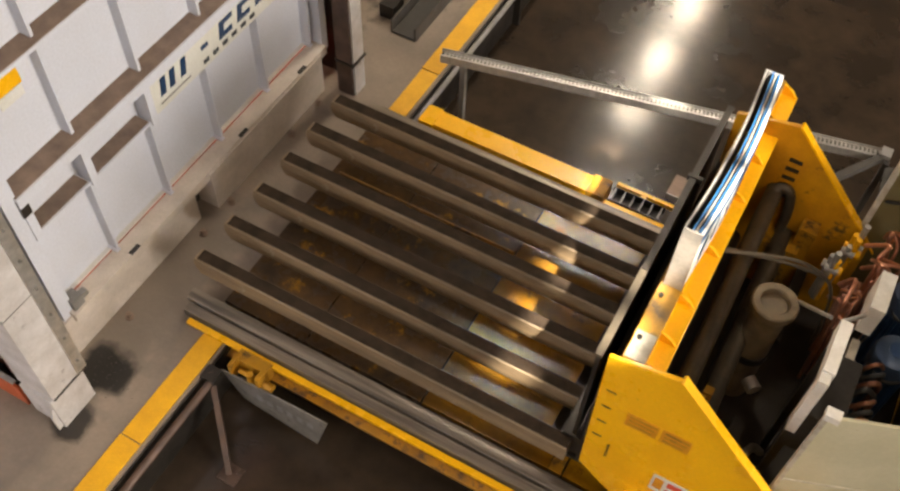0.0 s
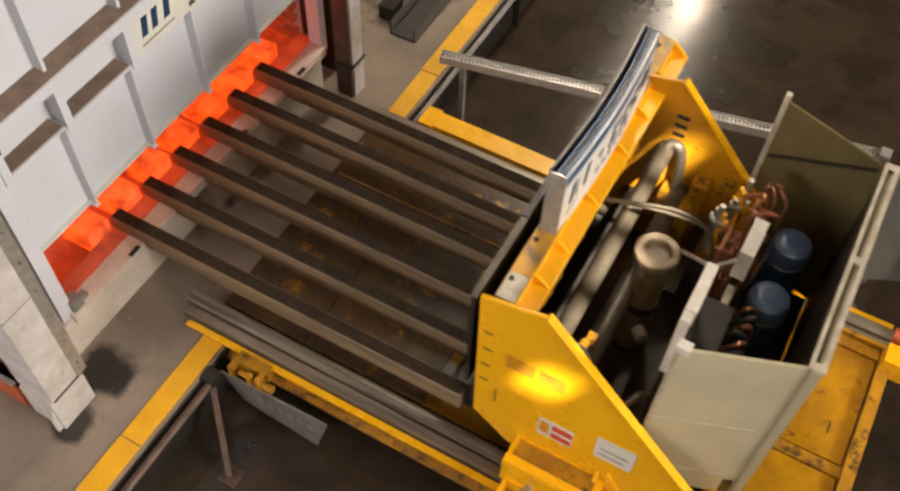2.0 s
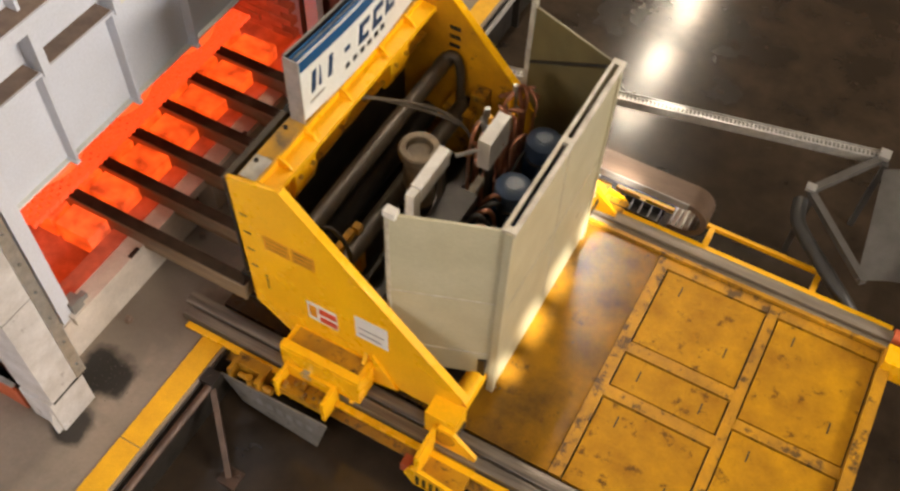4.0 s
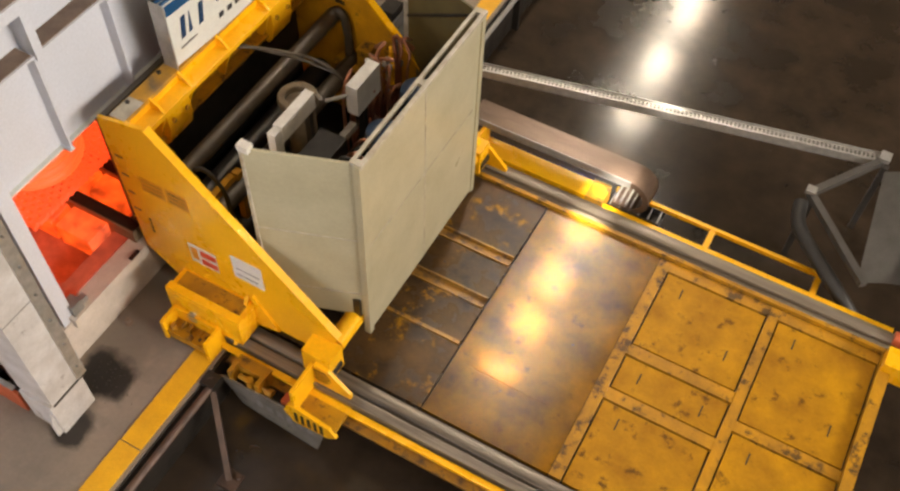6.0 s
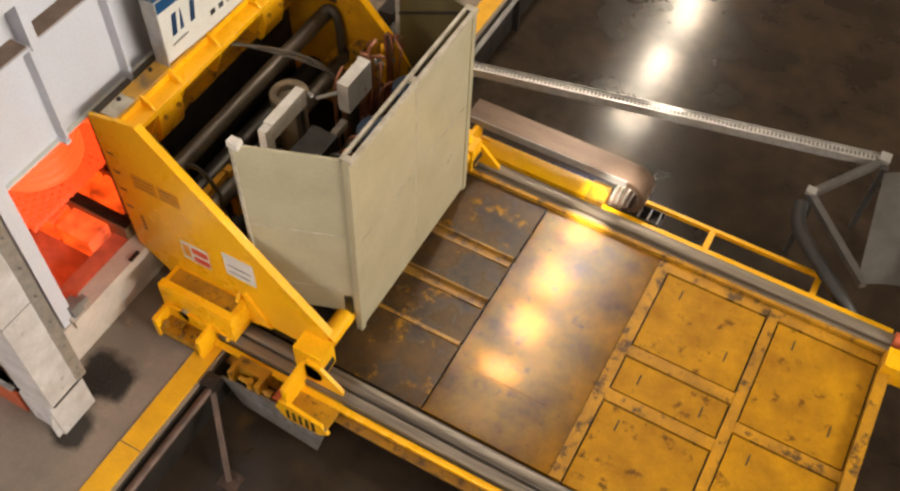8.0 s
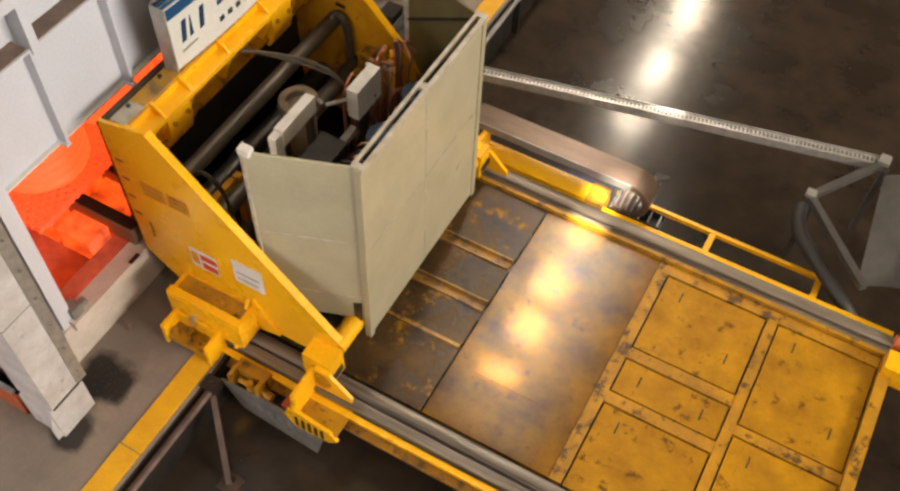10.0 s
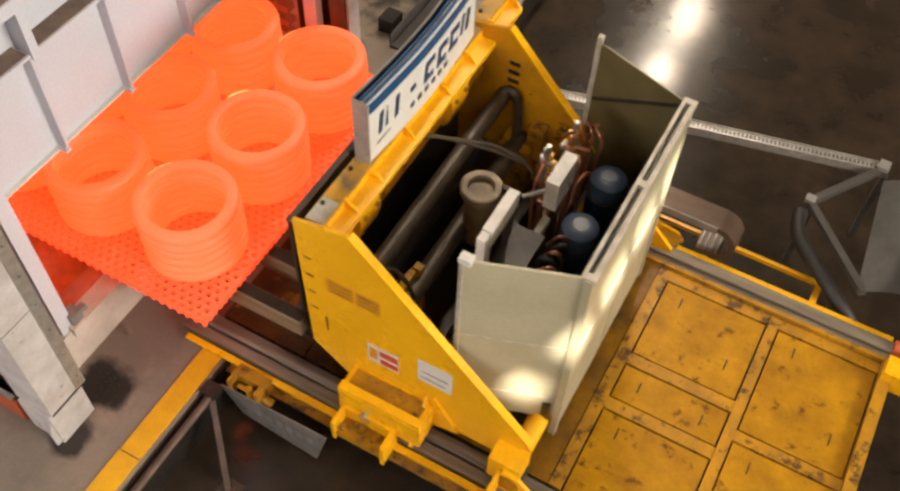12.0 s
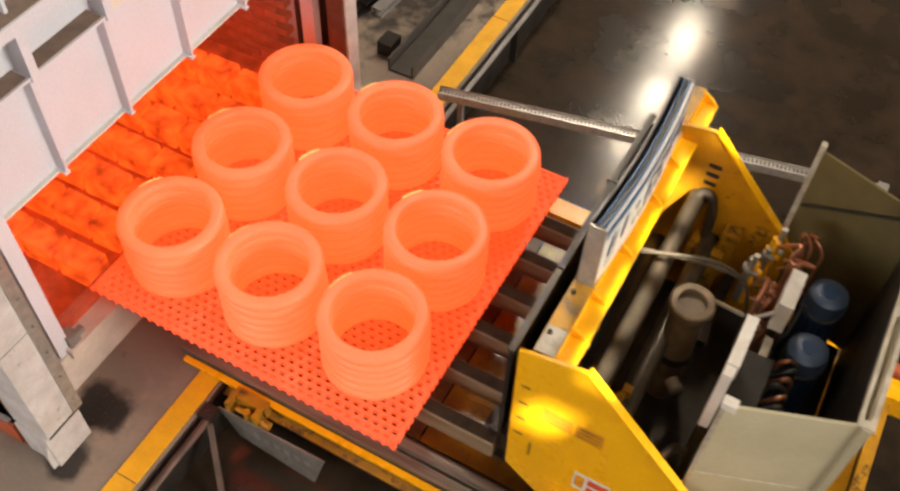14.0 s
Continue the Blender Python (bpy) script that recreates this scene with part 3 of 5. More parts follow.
def glyphs(board, y0, y1, zc, h, x0, bow=lambda y: 0.0):
    """Plain blocks that stand for the name's letters, and a row of small bars below."""
    n = 7
    w = (y1 - y0) / n
    for i in range(n):
        a, b = y0 + i * w, y0 + i * w + w * 0.70
        x = x0 + bow((a + b) / 2)
        s = h * 0.18
        if i == 2:
            pts = [(a + w * 0.1, zc - 0.018), (a + w * 0.45, zc - 0.018), (a + w * 0.45, zc + 0.018), (a + w * 0.1, zc + 0.018)]
            part("mark", slab(pts, "x", x, x + 0.004), MARK_BLUE, board)
            continue
        lo, hi = zc - h / 2, zc + h / 2
        t = w * 0.25
        for pts in ([(a, lo), (a + t, lo), (a + t + s, hi), (a + s, hi)],) if i == 1 else (
                ([(a, lo), (a + t, lo), (a + t + s, hi), (a + s, hi)], [(b - t, lo), (b, lo), (b + s, hi), (b - t + s, hi)]) if i in (0, 6) else
                ([(a, lo), (a + t, lo), (a + t + s, hi), (a + s, hi)], [(a + t, lo), (b, lo), (b + s * 0.2, lo + h * 0.28), (a + t + s * 0.2, lo + h * 0.28)],
                 [(a + t + s * 0.8, hi - h * 0.28), (b + s * 0.8, hi - h * 0.28), (b + s, hi), (a + t + s, hi)])):
            part("mark", slab(pts, "x", x, x + 0.004), MARK_BLUE, board)
    z = zc - h * 0.90
    for i in range(6):
        a = y0 + (y1 - y0) * (0.30 + 0.072 * i)
        x = x0 + bow(a)
        part("small_mark", boxes([(x, x + 0.003, a, a + (y1 - y0) * 0.040, z - h * 0.13, z + h * 0.13)]), SIGN_BLACK, board)
    x = x0 + bow(y0 + 0.1)
    part("small_line", boxes([(x, x + 0.003, y0 - 0.02, y0 + (y1 - y0) * 0.2, z - 0.007, z + 0.007)]), GREY_STEEL, board)


furnace_door = door()

# soot on the apron by the column
def blob(cx, cy, r, n, seed, stretch=1.0):
    """An uneven flat outline."""
    out = []
    for i in range(n):
        a = 2 * math.pi * i / n
        k = r * (0.82 + 0.30 * noise.noise((math.cos(a) * 1.1 + seed, math.sin(a) * 1.1, seed * 3)) + 0.16 * noise.noise((math.cos(a) * 4 + seed, math.sin(a) * 4, seed)) + 0.08 * noise.noise((math.cos(a) * 12, math.sin(a) * 12, seed)))
        out.append((cx + k * math.cos(a) * stretch, cy + k * math.sin(a)))
    return out


bm = bmesh.new()
for k in range(40):
    prism(bm, blob(-3.74 + random.gauss(0, 0.10), 1.88 + random.gauss(0, 0.09), random.uniform(0.003, 0.008), 9, k * 1.7), "z", 0.0005, 0.006)
solid("soot_heap", bm, SOOT, "black crumbs of scale and soot on the apron", "soot", kind="stuff")

# ---- runway platform ----
deck = thing("platform", (-1.0, 3.85, -0.5), "yellow steel transfer platform with worn deck plates and rails", "platform")
part("core", boxes([(-3.36, 1.32, 2.55, 5.22, -0.22, 0.012)]), DARK_STEEL, deck, "dark underframe")
for lx in (-2.9, -1.4, 0.1, 1.1):
    for ly in (2.75, 5.0):
        part("leg", boxes([(lx - 0.07, lx + 0.07, ly - 0.07, ly + 0.07, -0.5, -0.2)], 0.006), DARK_STEEL, deck)
# worn plates with open joints, then the panels of the yellow end
for a, b, c, e in ((-3.36, -2.62, 2.82, 5.02), (-2.61, -1.60, 2.82, 3.42), (-2.61, -1.60, 3.46, 3.80), (-2.61, -1.60, 3.92, 4.26), (-2.61, -1.60, 4.38, 5.02), (-1.585, -0.56, 2.82, 5.02)):
    part("deck_plate", boxes([(a, b, c, e, 0.0, 0.05)], 0.004), DECK_MID if a > -1.6 else DECK_WORN, deck)
for c, e in ((3.42, 3.46), (3.80, 3.92), (4.26, 4.38)):
    part("deck_channel", boxes([(-3.3, -1.61, c + 0.005, c + 0.02, 0.0, 0.062), (-3.3, -1.61, e - 0.02, e - 0.005, 0.0, 0.062), (-3.3, -1.61, c, e, 0.0, 0.022)]), CHANNEL_WORN, deck)
for row in ((-0.555, -0.46, 2.82, 4.975, 0.0, 0.056), (0.39, 0.47, 2.82, 4.975, 0.0, 0.056), (1.27, 1.36, 2.6, 5.0, 0.0, 0.10), (-0.46, 0.39, 4.0, 4.10, 0.0, 0.052),
            (-0.46, 0.39, 3.57, 3.67, 0.0, 0.052), (0.47, 1.27, 3.79, 3.88, 0.0, 0.052), (-0.46, 0.388, 4.88, 4.98, 0.0, 0.052), (0.472, 1.268, 4.88, 4.98, 0.0, 0.052)):
    part("deck_beam", boxes([row], 0.004), YELLOW_DIRTY, deck)
for a, b, c, e in ((-0.445, 0.375, 4.115, 4.865), (-0.445, 0.375, 3.685, 3.985), (-0.445, 0.375, 2.82, 3.555), (0.485, 1.255, 3.895, 4.865), (0.485, 1.255, 2.82, 3.775)):
    p = part("deck_panel", boxes([(a, b, c, e, 0.0, 0.046)], 0.006), DECK_YELLOW, deck)
    for hx, hy in ((a + 0.16, e - 0.14), (b - 0.16, e - 0.16 if e - c < 0.5 else c + 0.25)):
        part("lift_slot", boxes([(hx - 0.006, hx + 0.006, hy - 0.05, hy + 0.05, 0.046, 0.0475)]), DARK_STEEL, p)
part("wear_plate", boxes([(-1.50, -0.78, 3.30, 4.0, 0.05, 0.054)], 0.002), DECK_MID, deck)


def rail_profile(y, z, w, h):
    return [(y - w, z), (y + w, z), (y + w, z + 0.02), (y + w * 0.35, z + 0.04), (y + w * 0.35, z + h - 0.05), (y + w * 0.8, z + h - 0.04),
            (y + w * 0.8, z + h - 0.012), (y + w * 0.5, z + h), (y - w * 0.5, z + h), (y - w * 0.8, z + h - 0.012), (y - w * 0.8, z + h - 0.04),
            (y - w * 0.35, z + h - 0.05), (y - w * 0.35, z + 0.04), (y - w, z + 0.02)]


part("rail", slab(rail_profile(2.72, 0.014, 0.062, 0.11), "x", -3.60, 1.34), RAIL_DULL, deck, "polished steel rail")
part("rail", slab(rail_profile(5.12, 0.014, 0.062, 0.11), "x", -3.46, 1.42), RAIL_STEEL, deck, "polished steel rail")
part("rail_bar", boxes([(-3.56, 1.30, 2.575, 2.65, 0.012, 0.098)], 0.012), RAIL_DULL, deck)
part("rail_bar", boxes([(-2.6, 1.30, 4.985, 5.02, 0.05, 0.09)], 0.006), YELLOW_DIRTY, deck)
# the near side channel
part("side_channel", slab([(2.51, 0.05), (2.56, 0.05), (2.56, -0.07), (2.545, -0.07), (2.545, 0.025), (2.51, 0.03)], "x", -3.50, 1.34), YELLOW, deck, "yellow side channel beam")
part("lower_flange", slab([(2.475, -0.10), (2.56, -0.10), (2.56, -0.072), (2.475, -0.078)], "x", -3.49, 1.33), CHANNEL_WORN, deck, "worn lower flange")
part("side_channel", boxes([(-2.98, -1.22, 5.225, 5.41, -0.10, 0.10), (-1.22, 1.30, 5.225, 5.28, -0.16, 0.03)], 0.008), YELLOW, deck, "yellow side box beam")
part("end_cap", boxes([(-1.36, -1.20, 5.215, 5.425, -0.08, 0.115)], 0.008), YELLOW_DIRTY, deck)
part("end_cap", boxes([(-3.0, -2.86, 5.20, 5.42, -0.05, 0.11)], 0.012), YELLOW, deck)
bm = boxes([(-1.18, 0.80, 5.535, 5.57, -0.07, -0.03)] + [(x, x + 0.05, 5.28, 5.54, -0.07, -0.035) for x in (-0.95, -0.31, 0.62)], 0.003)
part("chain_tray", bm, YELLOW, deck, "thin yellow support rail")
br = part("rail_clamp", boxes([(-2.98, -2.70, 2.34, 2.43, -0.12, 0.03), (-2.98, -2.95, 2.25, 2.36, -0.14, 0.05), (-2.74, -2.70, 2.25, 2.36, -0.14, 0.05)], 0.006), YELLOW_DIRTY, deck, "yellow clamp bracket")
br.location = (0.0, 0.095, 0.05)
part("clamp_screw", rods([((-2.92, 2.30, -0.05), (-2.66, 2.30, -0.05), 0.022), ((-2.80, 2.28, -0.10), (-2.80, 2.28, 0.03), 0.03), ((-2.68, 2.30, -0.07), (-2.62, 2.30, -0.07), 0.035)]), YELLOW_DIRTY, br)
plate = part("name_plate", slab([(-3.05, -0.02), (-2.10, 0.03), (-2.225, -0.44), (-2.89, -0.33)], "y", 2.335, 2.350), PLATE_GREY, deck, "grey plate with worn unreadable lettering")
for i in range(6):
    part("faded_mark", boxes([(-2.74 + 0.09 * i, -2.69 + 0.09 * i, 2.333, 2.336, -0.20, -0.12)]), GREY_STEEL, plate)
part("end_block", boxes([(1.28, 1.50, 4.80, 4.98, 0.0, 0.2)], 0.01), YELLOW, deck)
part("buffer", rods([((1.30, 5.12, 0.12), (1.46, 5.12, 0.12), 0.06)]), RED_PAINT, deck, "red end buffer")

bm = bmesh.new()
rnd = random.Random(11)
for k in range(36):
    cx, cy, s = rnd.uniform(-3.3, -0.6), rnd.uniform(2.85, 5.0), rnd.uniform(0.003, 0.010)
    prism(bm, blob(cx, cy, s, 6, k * 0.37, rnd.uniform(0.6, 1.8)), "z", 0.0502, 0.053 + 0.5 * s)
solid("scale_flakes", bm, SOOT, "loose dark scale flakes scattered on the platform deck", "debris", kind="stuff")

# lower run of the cable carrier lies on the platform's flank
chain = thing("cable_carrier_bed", (0, 5.34, -0.03), "open black cable carrier links lying along the platform", "cable carrier")
for i in range(6):
    cx = -1.16 + i * 0.085
    part("link", boxes([(cx, cx + 0.012, 5.29, 5.43, 0.0, 0.045)]), GREY_STEEL, chain)
part("side_band", boxes([(-1.18, -0.70, 5.283, 5.292, -0.03, 0.05)]), DARK_STEEL, chain)
part("side_band", boxes([(-1.18, -0.70, 5.43, 5.439, -0.03, 0.05)]), DARK_STEEL, chain)
part("floor_band", boxes([(-1.18, -0.70, 5.284, 5.438, -0.03, -0.024)]), DARK_STEEL, chain)

# ---- barriers at the pit ----
post_rail = thing("edge_pipe", (-3.05, 1.0, -0.5), "rusty steel pipe rail along the kerb with a raking strut", "pipe rail")
part("pipe", rods([((-3.06, -6, -0.03), (-3.06, 2.26, -0.03), 0.032)]), RUST_DARK, post_rail)
part("strut", boxes([(-0.022, 0.022, -0.03, 0.03, 0, 0.79)], 0.004), RUST_DARK, post_rail)
strut = post_rail.children[-1]
a, b = Vector((-2.68, 1.82, -0.49)), Vector((-3.10, 2.28, 0.0))
strut.data.transform(Matrix.Translation((-3.05 + 0, 1.0, -0.5)))
strut.data.transform(Matrix.Translation(a - Vector((-3.05, 1.0, -0.5))) @ (b - a).to_track_quat("Z", "Y").to_matrix().to_4x4())
part("foot_plate", boxes([(-2.75, -2.59, 1.75, 1.90, -0.5, -0.485)], 0.003), RUST_DARK, post_rail)
part("foot_bolt", rods([((-2.62, 1.86, -0.5), (-2.62, 1.86, -0.44), 0.02)], 8), RUST_DARK, post_rail)
part("clamp", boxes([(-3.14, -3.02, 2.2, 2.32, -0.08, 0.02)], 0.008), DARK_STEEL, post_rail)

rail2 = thing("edge_pipe", (-3.05, 8, -0.5), "thin steel pipe rail along the kerb", "pipe rail")
part("pipe", rods([((-3.08, 5.0, -0.04), (-3.08, 16, -0.04), 0.028)]), GREY_STEEL, rail2)
for y in (5.2, 7.4, 9.6, 12):
    part("bracket", boxes([(-3.14, -3.05, y, y + 0.05, -0.5, -0.06)]), DARK_STEEL, rail2)

fence = thing("guard_fence", (-1.2, 6.25, -0.5), "galvanised perforated guard rail on posts around the platform", "fence")
A, B = Vector((-3.12, 5.83, 0.35)), Vector((0.74, 6.69, 0.35))
dv = (B - A).normalized()
nv = Vector((-dv.y, dv.x, 0))
bm = bmesh.new()


def beam(bm, p, q, w, z0, z1):
    d = (q - p).normalized()
    n = Vector((-d.y, d.x, 0)) * w / 2
    pts = [(c.x, c.y) for c in (p - n, q - n, q + n, p + n)]
    prism(bm, pts, "z", z0, z1)


for off in (-0.032, 0.032):
    beam(bm, A + nv * off, B + nv * off, 0.016, 0.33, 0.352)
part("rail", bm, GALV, fence, "galvanised perforated top rail")
bm = bmesh.new()
beam(bm, A + nv * -0.04, B + nv * -0.04, 0.006, 0.27, 0.35)
beam(bm, A + nv * 0.038, B + nv * 0.038, 0.004, 0.345, 0.372)
part("rail_flange", bm, GALV, fence)
bm = bmesh.new()
for i in range(110):
    c = A + dv * (0.03 + i * 0.0355)
    beam(bm, c, c + dv * 0.020, 0.052, 0.342, 0.352)
part("perforated_web", bm, GALV, fence, kind="stuff")
bm = bmesh.new()
beam(bm, A, B, 0.056, 0.325, 0.331)
part("rail_back", bm, DARK_STEEL, fence)
for px, py, pm in ((-2.92, 5.90, GALV), (0.78, 6.62, GUARD_GREY), (0.34, 6.03, GUARD_GREY)):
    part("post", boxes([(px - 0.025, px + 0.025, py - 0.025, py + 0.025, -0.5, 0.33)], 0.004), pm, fence)
for p, q in (((0.74, 6.68), (0.30, 6.01)), ((0.30, 6.01), (0.93, 5.32))):
    bm = bmesh.new()
    beam(bm, Vector((*p, 0)), Vector((*q, 0)), 0.06, 0.30, 0.36)
    part("return_rail", bm, GUARD_GREY, fence)
part("corner_plate", boxes([(0.26, 0.34, 5.97, 6.05, 0.35, 0.385)], 0.01), GREY_STEEL, fence)
part("corner_plate", boxes([(0.70, 0.79, 6.63, 6.74, 0.35, 0.39)], 0.01), GREY_STEEL, fence)
bm = bmesh.new()
hose(bm, [(0.27, 6.00, 0.20), (0.33, 5.78, 0.16), (0.58, 5.56, 0.10), (0.86, 5.36, 0.02), (1.02, 5.30, -0.10)], 0.06, 12)
part("rubber_skirt", bm, RUBBER, fence, "thick black rubber skirt below the rail")
bm = bmesh.new()
sheet = [[Vector((0.78 + 0.72 * u + 0.10 * v * (1 - u), 6.55 - 1.25 * v + 0.15 * u, 0.34 - 0.12 * u + 0.16 * math.sin(u * 2.6))) for u in [i / 8 for i in range(9)]] for v in [j / 6 for j in range(7)]]
grid = [[bm.verts.new(c) for c in r] for r in sheet]
for j in range(6):
    for i in range(8):
        bm.faces.new([grid[j][i], grid[j][i + 1], grid[j + 1][i + 1], grid[j + 1][i]])
bmesh.ops.solidify(bm, geom=bm.faces[:], thickness=0.012)
part("sheet_guard", bm, GUARD_GREY, fence, "bent dark grey sheet guard")

# ---- loose things on the apron ----
crate = thing("red_edged_bin", (-4.3, 1.48, 0), "open dark bin with red edging and scrap inside", "bin")
part("side", slab([(-4.58, 0.0), (-4.07, 0.0), (-4.07, 0.26), (-4.58, 0.30)], "y", 1.40, 1.422), RED_PAINT, crate)
part("side", slab([(-4.58, 0.0), (-4.05, 0.0), (-4.05, 0.20), (-4.58, 0.24)], "y", 1.535, 1.555), RED_PAINT, crate)
part("rim", boxes([(-4.58, -4.09, 1.395, 1.43, 0.302, 0.318), (-4.58, -4.09, 1.525, 1.56, 0.245, 0.26)], 0.004), GALV, crate, "pale bent rim")
part("front", boxes([(-4.085, -4.055, 1.425, 1.53, 0.0, 0.22)], 0.006), GALV, crate)
part("bottom", boxes([(-4.58, -4.09, 1.425, 1.53, 0.0, 0.03)]), DARK_STEEL, crate)
part("scrap", boxes([(-4.5, -4.35, 1.44, 1.52, 0.03, 0.18), (-4.28, -4.18, 1.44, 1.51, 0.03, 0.12)], 0.012), DARK_STEEL, crate)
cab2 = thing("control_box", (-4.75, 1.4, 0), "dark control box with a blue face beside the column", "box")
part("body", boxes([(-4.95, -4.60, 1.2, 1.58, 0.0, 0.62)], 0.015), DARK_STEEL, cab2)
part("face", boxes([(-4.60, -4.59, 1.24, 1.54, 0.30, 0.56)], 0.003), SIGN_BLUE, cab2)
part("label_plate", boxes([(-4.59, -4.583, 1.30, 1.48, 0.18, 0.27)]), SIGN_WHITE, cab2)


def steel_stack(x, y, rz, label):
    s = thing("steel_sections", (x, y, 0), label, "steel stock")
    for i, (w, l, h, z, dx) in enumerate(((0.16, 1.9, 0.12, 0.0, 0), (0.12, 1.6, 0.10, 0.0, 0.22), (0.14, 1.7, 0.12, 0.12, 0.06), (0.09, 1.2, 0.14, 0.0, -0.22))):
        part("beam", slab([(x + dx - w / 2, z), (x + dx + w / 2, z), (x + dx + w / 2, z + 0.02), (x + dx + 0.015, z + 0.03), (x + dx + 0.015, z + h - 0.03), (x + dx + w / 2, z + h - 0.02),
                           (x + dx + w / 2, z + h), (x + dx - w / 2, z + h), (x + dx - w / 2, z + h - 0.02), (x + dx - 0.015, z + h - 0.03), (x + dx - 0.015, z + 0.03), (x + dx - w / 2, z + 0.02)],
                          "y", y - l / 2, y + l / 2), GREY_STEEL if i % 2 else DARK_STEEL, s)
    s.matrix_basis = pose(x, y, 0, 0, 0, rz)
    return s


sb = thing("steel_sections", (-3.72, 7.6, 0), "dark grey steel channel lying along the kerb", "steel stock")
part("channel", slab([(-3.86, 0.004), (-3.58, 0.004), (-3.58, 0.16), (-3.60, 0.16), (-3.60, 0.03), (-3.84, 0.03), (-3.84, 0.16), (-3.86, 0.16)], "y", 6.15, 10.5), GUARD_GREY, sb)
part("block", boxes([(-4.08, -3.92, 6.3, 6.5, 0.004, 0.16)], 0.012), DARK_STEEL, sb)
steel_stack(-4.55, 7.6, -4, "dark steel sections stacked on the apron")
cabx = thing("pump_cabinet", (-4.9, 6.3, 0), "dark oily pump skid behind the furnace column", "pump")
part("skid", boxes([(-5.3, -4.5, 5.95, 6.45, 0.0, 0.12)], 0.01), DARK_STEEL, cabx)
part("tank", boxes([(-5.25, -4.75, 6.0, 6.4, 0.12, 0.55)], 0.03), DARK_STEEL, cabx)
part("pump_body", rods([((-4.70, 6.2, 0.25), (-4.45, 6.2, 0.25), 0.11)], 20), DARK_STEEL, cabx)
part("pipe", rods([((-4.6, 6.1, 0.3), (-4.6, 6.1, 0.9), 0.03), ((-4.6, 6.1, 0.9), (-5.0, 6.1, 0.9), 0.03)], 10), GREY_STEEL, cabx)


# ---- charging machine ----
MO = (-3.0, 3.85, 0.124)
machine = thing("charging_machine", MO, "yellow fork charging machine on rails with an open hydraulic bay", "machine")
PLATE = [(-4.05, 1.87), (-3.64, 1.96), (-2.30, 0.53), (-2.42, 0.20), (-3.12, 0.20), (-3.20, 0.24), (-3.74, 0.24), (-4.025, 0.49)]


def side_plate(y, outward):
    p = part("side_plate", slab(PLATE, "y", y - 0.015, y + 0.015, 0.004), YELLOW if outward < 0 else YELLOW_SOILED, machine, "yellow tapered side plate")
    bm = bmesh.new()
    for (x0, z0), (x1, z1) in (((-3.64, 1.96), (-2.30, 0.53)),):
        d = Vector((x1 - x0, 0, z1 - z0)).normalized()
        n = Vector((-d.z, 0, d.x))
        pts = [(x0, z0), (x1, z1), (x1 + n.x * 0.016, z1 + n.z * 0.016), (x0 + n.x * 0.016, z0 + n.z * 0.016)]
        prism(bm, pts, "y", y - 0.03, y + 0.03)
    part("edge_flange", bm, YELLOW, p)
    return p


near = side_plate(2.80, -1)
far = side_plate(4.92, 1)
fy = 2.785


def on_plate(name, x0, x1, z0, z1, mat, parent, d=0.002, label=""):
    return part(name, boxes([(x0, x1, fy - d, fy + 0.001, z0, z1)]), mat, parent, label)


lab = on_plate("warning_label", -3.555, -3.31, 0.615, 0.835, SIGN_WHITE, near, 0.002, "white and red warning label")
on_plate("red_bar", -3.455, -3.315, 0.735, 0.80, RED_LABEL, lab, 0.004)
on_plate("red_bar", -3.455, -3.315, 0.635, 0.70, RED_LABEL, lab, 0.004)
on_plate("small_mark", -3.54, -3.48, 0.66, 0.80, ORANGE_LABEL, lab, 0.004)
lab = on_plate("rating_plate", -3.16, -2.90, 0.69, 0.955, SIGN_WHITE, near, 0.002, "white rating plate with unreadable print")
for i in range(2):
    on_plate("print_line", -3.13, -2.95 + 0.02 * (i % 2), 0.74 + 0.075 * i, 0.752 + 0.075 * i, GREY_STEEL, lab, 0.004)
for a, b in ((-3.84, -3.64), (-3.62, -3.44)):
    st = on_plate("stencil", a, b, 1.245, 1.40, ORANGE_LABEL, near, 0.0015, "faded orange stencil")
    for i in range(3):
        on_plate("stencil_line", a + 0.02, b - 0.03 + 0.01 * i, 1.265 + 0.045 * i, 1.285 + 0.045 * i, YELLOW_DIRTY, st, 0.003)
for i in range(4):
    on_plate("slot_mark", -4.0, -3.94, 0.95 + 0.19 * i, 0.965 + 0.19 * i, DARK_STEEL, near, 0.002)
for i in range(4):
    on_plate("rivet", -3.885, -3.87, 0.74 + 0.045 * i, 0.765 + 0.045 * i, DARK_STEEL, near, 0.005)
for i in range(5):
    part("slot_mark", boxes([(-3.62, -3.53, 4.902, 4.906, 1.30 + 0.085 * i, 1.335 + 0.085 * i)]), DARK_STEEL, far)

